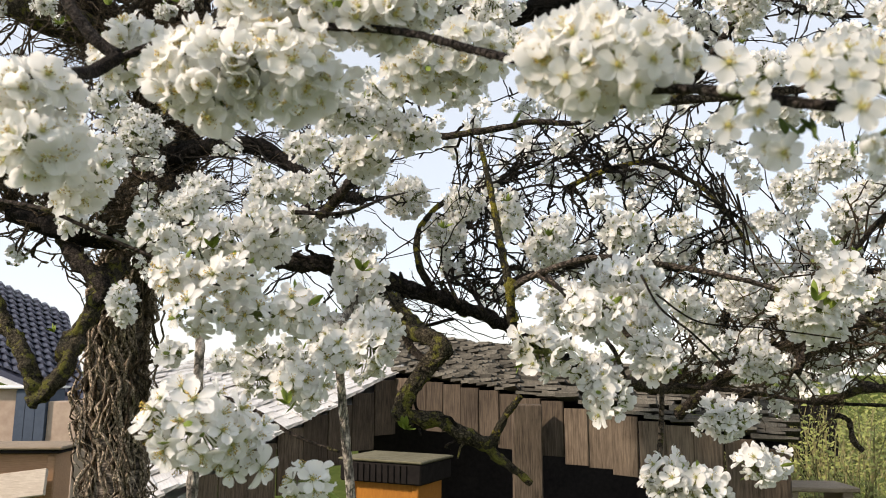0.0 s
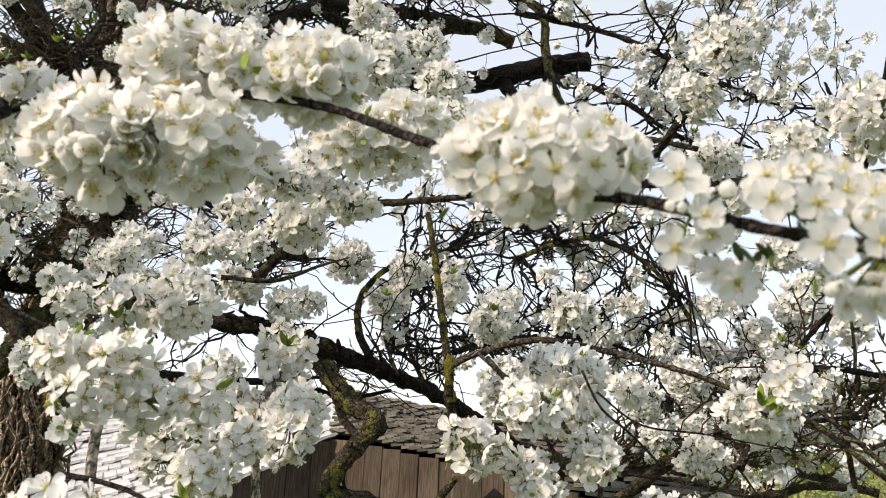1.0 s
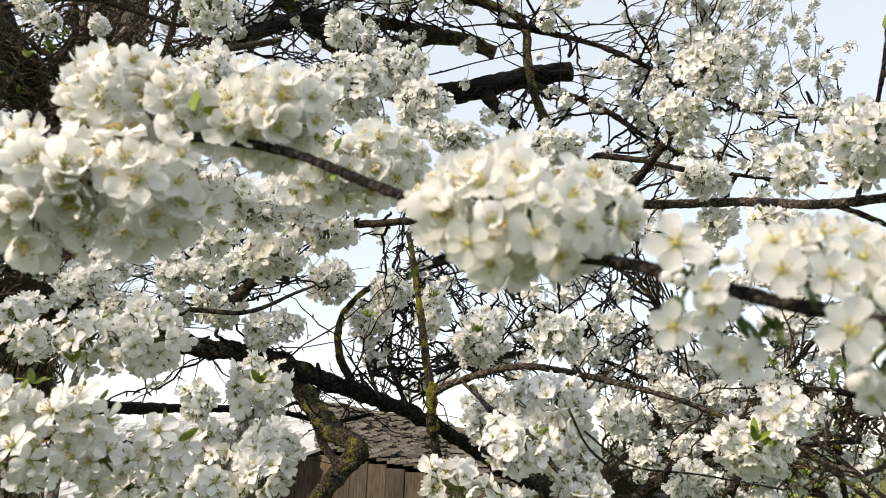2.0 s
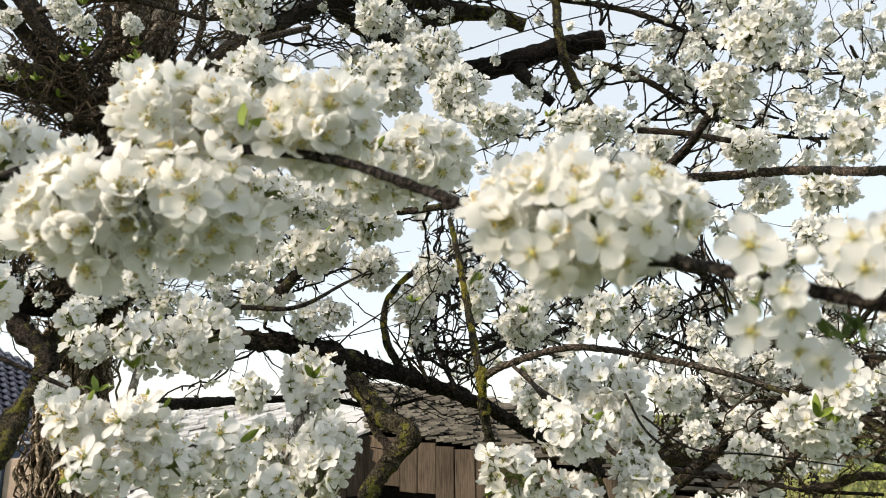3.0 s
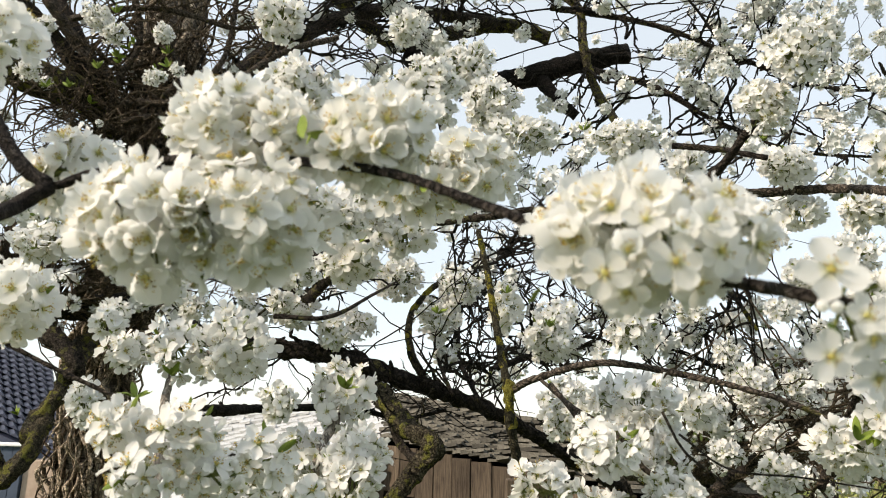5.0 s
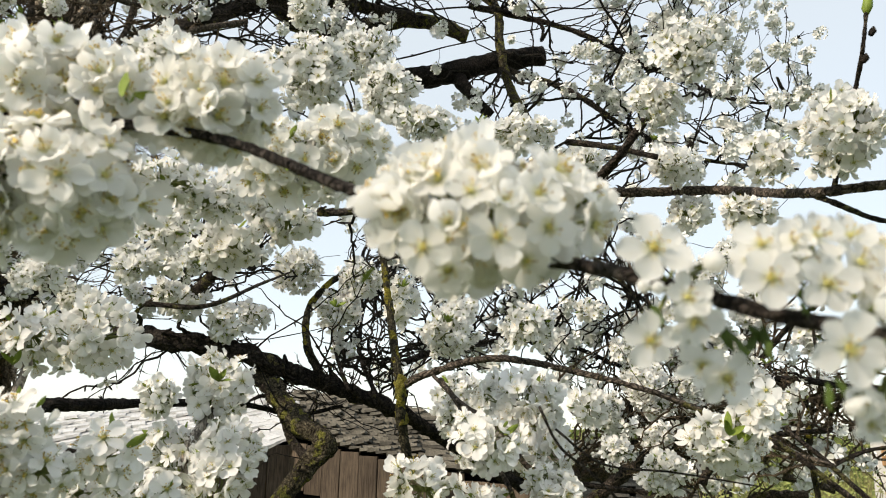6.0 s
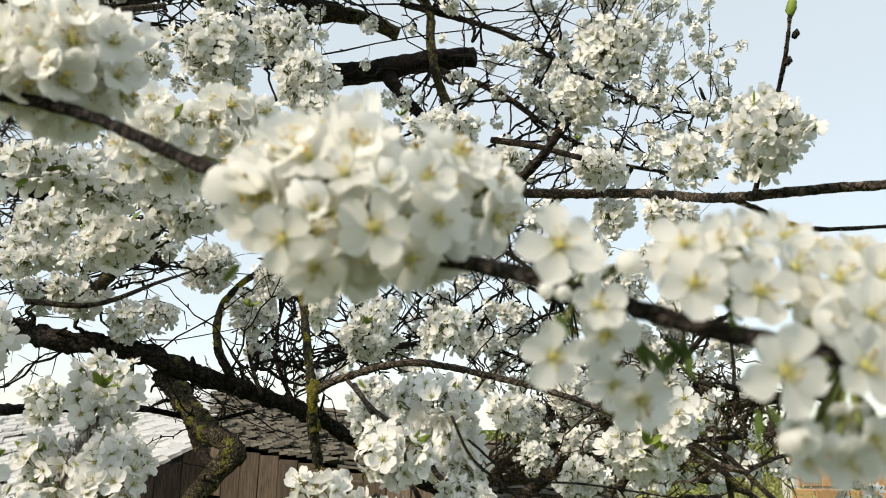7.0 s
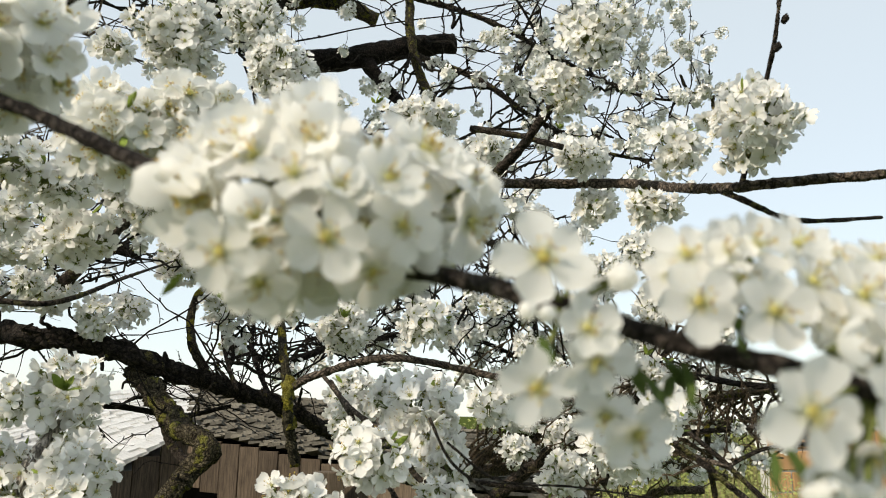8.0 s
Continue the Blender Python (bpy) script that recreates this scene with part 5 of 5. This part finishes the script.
cluster(branch, (0.325, 0.426, 1.895), 0.030, 0.034, 0.030, True, 1, 1, 0.024, 0.0, 0.9, big)
loose_cluster(branch, (0.126, 0.515, 1.940), FRONT)

# ---- the bee shelter ----
PLANK = plain("weathered_plank", (0.014, 0.009, 0.006), (0.28, 0.215, 0.155), 14, 0.85, (7, 7, 0.5), 0.9, 0.75)
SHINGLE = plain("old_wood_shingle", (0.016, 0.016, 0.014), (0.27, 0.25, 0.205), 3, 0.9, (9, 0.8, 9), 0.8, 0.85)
# Pale copy of the shingle wood: sun glare put into the colour.
GLARE = plain("sunglare_shingle", (0.34, 0.34, 0.33), (0.76, 0.75, 0.73), 3, 0.5, (9, 0.8, 9), 0.5, 0.3, 0.5)
# Black of the hive lids; inside the shelter it stands for shade.
DARK = plain("dark_wood_and_shade", (0.010, 0.009, 0.009), (0.028, 0.024, 0.022), 20, 0.9, None, 0.4, 0.0, 0.05)
ORANGE = plain("orange_painted_wood", (0.32, 0.12, 0.018), (0.46, 0.19, 0.03), 30, 0.6, (4, 4, 0.6))
OLD_WOOD = plain("greyed_board", (0.16, 0.12, 0.08), (0.36, 0.29, 0.21), 30, 0.8, (0.6, 6, 6))
MOSSY_BOARD = plain("mossy_board", (0.05, 0.05, 0.025), (0.24, 0.22, 0.15), 18, 0.9, (0.8, 5, 5))
WARM_WOOD = plain("warm_brown_wood", (0.30, 0.17, 0.10), (0.52, 0.33, 0.20), 30, 0.75, (0.6, 6, 6))
PALE_WOOD = plain("pale_raw_wood", (0.42, 0.34, 0.26), (0.72, 0.64, 0.54), 30, 0.75, (0.6, 6, 6))


shed = thing("bee_shelter", (0.2, 5.8, 0), "low open bee shelter of weathered planks with an old shingle roof", "shed")
E_L, E_C, E_R, E_RR = (-1.786, 5.025, 0.974), (-0.545, 6.205, 1.680), (0.399, 5.308, 1.547), (1.809, 4.315, 1.298)
R_L, R_R, R_RR = (-0.791, 8.793, 2.113), (0.551, 7.398, 1.912), (2.369, 5.609, 1.532)


def sloping_planks(parent, a, b, drop, width, seed, name="plank"):
    """Upright boards hung side by side under the line from a to b."""
    rng = random.Random(seed)
    a, b = Vector(a), Vector(b)
    flat = Vector((b.x - a.x, b.y - a.y, 0))
    n = max(2, int(flat.length / width))
    ang = math.atan2(flat.y, flat.x)
    for i in range(n):
        p = a.lerp(b, i / n)
        bm = bmesh.new()
        ww = flat.length / n * rng.uniform(0.955, 0.99)
        z0, z1 = -drop + rng.uniform(-0.014, 0.014), rng.uniform(0.0, 0.03) + (b.z - a.z) / n * 0.5
        box(bm, (0, -0.011, z0), (ww, 0.011, z1), 0.003, Matrix.Translation(p + Vector((0, -0.03 + rng.uniform(-0.012, 0.012), 0))) @ Matrix.Rotation(ang, 4, "Z") @ Matrix.Rotation(rng.uniform(-0.018, 0.018), 4, "Y"))
        part(name, bm, PLANK, parent, "", False)


sloping_planks(shed, E_L, E_C, 0.38, 0.21, 1)
sloping_planks(shed, E_C, E_R, 0.36, 0.17, 2)
sloping_planks(shed, E_R, E_RR, 0.36, 0.17, 4)
# Near-black back wall and an added floor sheet paint the shade inside.
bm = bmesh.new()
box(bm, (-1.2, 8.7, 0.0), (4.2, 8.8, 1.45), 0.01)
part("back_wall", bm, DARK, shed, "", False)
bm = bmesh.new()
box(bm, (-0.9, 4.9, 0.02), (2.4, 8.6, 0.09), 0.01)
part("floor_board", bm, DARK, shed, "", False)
for p in ((0.429, 5.018, 1.218),):
    bm = bmesh.new()
    box(bm, (p[0] - 0.095, p[1] - 0.05, -0.1), (p[0] + 0.095, p[1] + 0.05, E_R[2] - 0.03), 0.008)
    part("post", bm, PLANK, shed, "", False)
rng = random.Random(9)
shingle_meshes, glare_meshes = [], []
for k in range(4):
    bm = bmesh.new()
    vs = box(bm, (-0.5 - 0.05 * k, -0.5, -0.022), (0.5, 0.5, 0.022), 0.0)
    vs[0].co.z -= 0.03
    vs[4].co.y -= 0.12
    vs[5].co.y -= 0.10
    me = bpy.data.meshes.new("shingle")
    bm.to_mesh(me)
    bm.free()
    me.materials.append(SHINGLE)
    shingle_meshes.append(me)
    glare_copy = me.copy()
    glare_copy.materials[0] = GLARE
    glare_meshes.append(glare_copy)


def shingled(parent, ea, eb, ra, rb, rows, cols, seed, name="roof", meshes=shingle_meshes, deck_mat=DARK, lift=1.0):
    """A roof plane of overlapping split shingles on a dark deck."""
    rng = random.Random(seed)
    ea, eb, ra, rb = [Vector(v) for v in (ea, eb, ra, rb)]
    bm = bmesh.new()
    bm.faces.new([bm.verts.new(v - Vector((0, 0, 0.03))) for v in (ea, eb, rb, ra)])
    r = bmesh.ops.extrude_face_region(bm, geom=bm.faces[:])
    for v in [g for g in r["geom"] if isinstance(g, bmesh.types.BMVert)]:
        v.co.z -= 0.03
    deck = part(name, bm, deck_mat, parent, "", False)
    for i in range(rows):
        a, b = ea.lerp(ra, i / rows), eb.lerp(rb, i / rows)
        up = (ra.lerp(rb, 0.5) - ea.lerp(eb, 0.5)) / rows
        step = (b - a) / cols
        nor = step.cross(up).normalized()
        for j in range(cols):
            p = a + step * (j + 0.5 + 0.4 * (i % 2)) + up * 0.5
            m = Matrix((step * rng.uniform(0.85, 1.06), up * rng.uniform(1.1, 1.35), nor * rng.uniform(0.28, 0.46))).transposed().to_4x4()
            ob = new("shingle", meshes[rng.randint(0, 3)])
            ob.parent = deck
            ob.matrix_basis = Matrix.Translation(p + nor * rng.uniform(0.0, 0.010)) @ Matrix.Rotation(rng.uniform(-0.035, 0.035), 4, nor) @ m @ Matrix.Translation((0, 0, 0.12)) @ Matrix.Rotation(rng.uniform(-0.30, -0.14) * lift, 4, "X")
    return deck


shingled(shed, E_C, E_R, R_L, R_R, 25, 15, 1)
shingled(shed, E_R, E_RR, R_R, R_RR, 22, 11, 2)
# Left slope: same old shingles, painted near white for the sun's sheen.
shingled(shed, (-2.158, 4.671, 0.762), E_C, (-4.124, 8.546, 1.666), R_L, 18, 26, 3, "roof", glare_meshes, GLARE, 0.35)


def beehive(base, width, label, body, lid_h, turn=0.0, deep=0.5, high=0.6, top=None):
    """A wooden hive: body, battens, overhanging dark lid with a pale board on top."""
    hive = thing("beehive", base, label, "beehive", "beehives in the garden")
    hive.matrix_basis = Matrix.Translation(base) @ Matrix.Rotation(turn, 4, "Z")

    def piece(name, lo, hi, mat, bev=0.006):
        bm = bmesh.new()
        box(bm, lo, hi, bev)
        ob = part(name, bm, mat, None, "", False)
        ob.parent = hive
        return ob
    h = width / 2
    piece("body", (-h, -deep / 2, 0), (h, deep / 2, high), body)
    for x in (-h - 0.008, h - 0.04):
        piece("corner_batten", (x, -deep / 2 - 0.012, 0.0), (x + 0.048, -deep / 2 - 0.001, high - 0.01), body)
    piece("entrance_board", (-h * 0.8, -deep / 2 - 0.06, 0.02), (h * 0.8, -deep / 2, 0.04), PALE_WOOD)
    lid = piece("lid", (-h - 0.05, -deep / 2 - 0.06, high + 0.003), (h + 0.05, deep / 2 + 0.05, high + lid_h), DARK, 0.01)
    for k in range(int(width / 0.045)):
        bm = bmesh.new()
        x = -h - 0.03 + k * 0.045
        box(bm, (x, -deep / 2 - 0.068, high + 0.01), (x + 0.03, -deep / 2 - 0.0605, high + lid_h - 0.01), 0.002)
        ob = part("batten", bm, DARK, None, "", False)
        ob.parent = lid
    piece("top_board", (-h - 0.06, -deep / 2 - 0.07, high + lid_h + 0.003), (h + 0.06, deep / 2 + 0.06, high + lid_h + 0.02), top or OLD_WOOD)
    return hive


beehive((-0.43, 5.12, 0.55), 0.50, "orange wooden beehive with a black ribbed lid under the shelter", ORANGE, 0.13, -0.42, 0.34, 0.47, MOSSY_BOARD)
left_hive = beehive((-2.45, 4.18, 0.68), 0.50, "warm brown wooden beehive with a pale slanted board and thin lid", WARM_WOOD, 0.02, 0.1, 0.22, 0.6, OLD_WOOD)
bm = bmesh.new()
box(bm, (-0.42, -0.06, -0.075), (0.25, -0.035, 0.065), 0.004, Matrix.Translation((0, -0.14, 0.42)) @ Matrix.Rotation(-0.12, 4, "Y") @ Matrix.Rotation(-0.35, 4, "X"))
board = part("alighting_board", bm, PALE_WOOD, None, "pale slanted board", False)
board.parent = left_hive
for x, y in ((-0.43, 5.12), (-2.45, 4.18)):
    stand = thing("hive_stand", (x, y, 0), "dark wooden stand under a beehive", "stand")
    bm = bmesh.new()
    top = 0.547 if x > -1 else 0.677
    box(bm, (x - 0.25, y - 0.15, top - 0.08), (x + 0.25, y + 0.15, top), 0.006)
    part("top", bm, DARK, stand, "", False)
    for dx in (-0.2, 0.16):
        for dy in (-0.13, 0.09):
            bm = bmesh.new()
            box(bm, (x + dx, y + dy, -0.08), (x + dx + 0.04, y + dy + 0.04, top - 0.081), 0.004)
            part("leg", bm, DARK, stand, "", False)

# ---- the house with the dark tiled roof ----
TILE = plain("dark_glazed_tile", (0.024, 0.029, 0.048), (0.052, 0.060, 0.098), 30, 0.45, None, 0.4, 0.0, 0.5)
PLASTER = plain("tan_plaster", (0.36, 0.26, 0.20), (0.56, 0.44, 0.35), 8, 0.9)
WHITE = plain("white_painted_board", (0.70, 0.70, 0.70), (0.82, 0.82, 0.81), 20, 0.6)
BLUE = plain("blue_grey_board", (0.055, 0.075, 0.11), (0.09, 0.115, 0.16), 12, 0.7)
house = thing("house", (-7.5, 11.5, 0), "plastered house with a dark tiled roof and white verge boards", "house")
ra, rb = Vector((-10.967, 12.424, 4.505)), Vector((-6.746, 12.480, 2.622))
ea, eb = Vector((-8.109, 9.481, 2.528)), Vector((-4.757, 9.519, 1.261))
bm = bmesh.new()
box(bm, (-9.5, 9.9, 0), (eb.x - 0.15, 12.3, eb.z - 0.1), 0.01)
part("wall", bm, PLASTER, house, "", False)
bm = bmesh.new()
bm.faces.new([bm.verts.new(v) for v in (ea, eb, rb, ra)])
r = bmesh.ops.extrude_face_region(bm, geom=bm.faces[:])
for v in [g for g in r["geom"] if isinstance(g, bmesh.types.BMVert)]:
    v.co.z -= 0.12
deck = part("roof", bm, TILE, house, "", False)
bm = bmesh.new()
ROWS_N, COLS_N = 16, 26
for i in range(ROWS_N):
    for j in range(COLS_N):
        a0, a1 = ea.lerp(eb, j / COLS_N), ea.lerp(eb, (j + 0.93) / COLS_N)
        b0, b1 = ra.lerp(rb, j / COLS_N), ra.lerp(rb, (j + 0.93) / COLS_N)
        p = [a0.lerp(b0, i / ROWS_N), a1.lerp(b1, i / ROWS_N), a1.lerp(b1, (i + 1) / ROWS_N), a0.lerp(b0, (i + 1) / ROWS_N)]
        lift = (0.05, 0.05, 0.012, 0.012)
        mid_f, mid_b = (p[0] + p[1]) / 2 + Vector((0, 0, 0.09)), (p[2] + p[3]) / 2 + Vector((0, 0, 0.05))
        v = [bm.verts.new(q + Vector((0, 0, h))) for q, h in zip(p, lift)] + [bm.verts.new(mid_f), bm.verts.new(mid_b)]
        bm.faces.new((v[0], v[4], v[5], v[3]))
        bm.faces.new((v[4], v[1], v[2], v[5]))
        bm.faces.new((v[0], v[1], v[4]))
tiles = part("tiles", bm, TILE, house, "", False)
tagged(tiles, kind="stuff")
bm = bmesh.new()
tube(bm, [ea - Vector((0, 0.05, 0.10)), eb - Vector((0, 0.05, 0.10))], [0.04, 0.04], 4)
part("verge_board", bm, WHITE, house, "", False)
cup = thing("cupboard", (-4.8, 8.8, 0), "blue-grey garden cupboard with a tan side beside the house", "cupboard")
for name, mat, x0, x1, y0 in (("body", BLUE, -5.17, -4.81, 8.6), ("side_panel", PLASTER, -5.70, -5.175, 8.65), ("side_panel", PLASTER, -4.805, -4.45, 8.63)):
    bm = bmesh.new()
    box(bm, (x0, y0, 0.0), (x1, 9.0, 1.50 if x1 < -4.6 else 1.36), 0.01)
    part(name, bm, mat, cup, "", False)
bm = bmesh.new()
box(bm, (-5.75, 8.55, 1.502), (-4.77, 9.04, 1.53), 0.006)
part("top", bm, WHITE, cup, "", False)
for k in range(3):
    bm = bmesh.new()
    box(bm, (-5.165 + 0.12 * k, 8.59, 0.05), (-5.05 + 0.12 * k, 8.5985, 1.48), 0.002)
    part("board", bm, BLUE, cup, "", False)

# ---- bushes and the far house on the other side ----
BUSH_LEAF = plain("bush_leaf", (0.13, 0.17, 0.04), (0.36, 0.38, 0.12), 9, 0.6)
STRAW = plain("straw_stems", (0.14, 0.13, 0.05), (0.38, 0.35, 0.17), 30)


def bush(base, rx, ry, rz, count, seed, label, leaf=0.05):
    """Stems from the ground and many loose leaves."""
    rng = random.Random(seed)
    ob = thing("bush", base, label, "bush", "bushes behind the tree")
    bm, lb = bmesh.new(), bmesh.new()
    base = Vector(base)
    for _ in range(count):
        a, s = rng.uniform(0, 6.283), math.sqrt(rng.random())
        tip = base + Vector((math.cos(a) * s * rx, math.sin(a) * s * ry, rz * rng.uniform(0.35, 1.0) * (1.05 - 0.45 * s * s)))
        root = base + Vector((math.cos(a) * s * rx * 0.4, math.sin(a) * s * ry * 0.4, -0.05))
        q = spline([root, root.lerp(tip, 0.5) + Vector((rng.uniform(-0.1, 0.1), rng.uniform(-0.1, 0.1), 0.1)), tip], 0.15)
        tube(bm, q, [0.012 * (1 - 0.8 * i / len(q)) for i in range(len(q))], 3, cap=False)
        for k in range(44):
            p = q[rng.randint(len(q) // 3, len(q) - 1)] + Vector([rng.gauss(0, 0.09) for _ in range(3)])
            d = Vector([rng.uniform(-1, 1) for _ in range(3)]).normalized()
            x = d.orthogonal().normalized()
            n = leaf * rng.uniform(0.35, 0.95)
            lb.faces.new([lb.verts.new(v) for v in (p, p + d * n * 0.5 + x * n * 0.25, p + d * n, p + d * n * 0.5 - x * n * 0.25)])
    part("stem_tangle", bm, STRAW, ob)
    part("foliage", lb, BUSH_LEAF, ob, "", False)


bush((3.2, 6.4, 0), 0.8, 0.7, 1.55, 120, 1, "loose yellow-green garden bush with thin stems", 0.06)
bush((4.3, 6.9, 0), 0.8, 0.8, 1.6, 120, 2, "loose yellow-green garden bush with thin stems", 0.06)
bush((3.7, 8.6, 0), 1.2, 0.9, 1.85, 120, 3, "loose yellow-green garden bush with thin stems", 0.06)
bush((5.3, 8.2, 0), 0.8, 0.8, 1.7, 100, 4, "loose yellow-green garden bush with thin stems", 0.06)
bush((6.9, 9.0, 0), 0.9, 0.6, 1.25, 100, 5, "loose yellow-green garden bush with thin stems", 0.06)
bush((9.5, 14.0, 0), 5.0, 1.2, 2.2, 260, 6, "wide green hedge with pale blossom behind the garden", 0.11)
bush((3.0, 15.0, 0), 4.0, 1.2, 2.2, 260, 7, "wide green hedge with pale blossom behind the garden", 0.11)

# ---- the grey bench ----
bench = thing("garden_bench", (2.29, 5.2, 0), "weathered grey board bench in the grass", "bench")
bm = bmesh.new()
box(bm, (2.07, 5.03, 0.975), (2.55, 5.36, 1.005), 0.006)
part("seat", bm, OLD_WOOD, bench, "", False)
for x in (2.10, 2.45):
    bm = bmesh.new()
    box(bm, (x, 5.06, -0.08), (x + 0.07, 5.33, 0.974), 0.006)
    part("leg", bm, OLD_WOOD, bench, "", False)

# ---- the orange block wall ----
BLOCK = plain("orange_block", (0.46, 0.24, 0.10), (0.64, 0.40, 0.21), 5, 0.85, None, 0.5, 0.35)
MORTAR = plain("pale_mortar", (0.45, 0.43, 0.40), (0.62, 0.60, 0.56), 20, 0.9)
garden_wall = thing("garden_wall", (9.6, 11.1, 0), "low garden wall of orange blocks with pale joints", "wall")
bm = bmesh.new()
box(bm, (7.7, 11.0, -0.1), (11.7, 11.3, 1.74), 0.01)
part("mortar", bm, MORTAR, garden_wall, "", False)
bm = bmesh.new()
box(bm, (0, -0.02, 0), (0.37, 0.02, 0.29), 0.012)
block_mesh = bpy.data.meshes.new("block")
bm.to_mesh(block_mesh)
bm.free()
block_mesh.materials.append(BLOCK)
for row in range(5):
    for col in range(10):
        ob = new("block", block_mesh)
        join(ob, garden_wall)
        ob.matrix_basis = Matrix.Translation((7.66 + 0.40 * col + 0.12 * (row % 2) * (col < 9), 10.99, 0.10 + 0.32 * row))
bush((8.8, 13.0, 0), 1.6, 1.0, 2.1, 150, 8, "loose yellow-green garden bush with thin stems", 0.07)
bush((11.5, 13.4, 0), 1.8, 1.0, 2.1, 150, 9, "loose yellow-green garden bush with thin stems", 0.07)
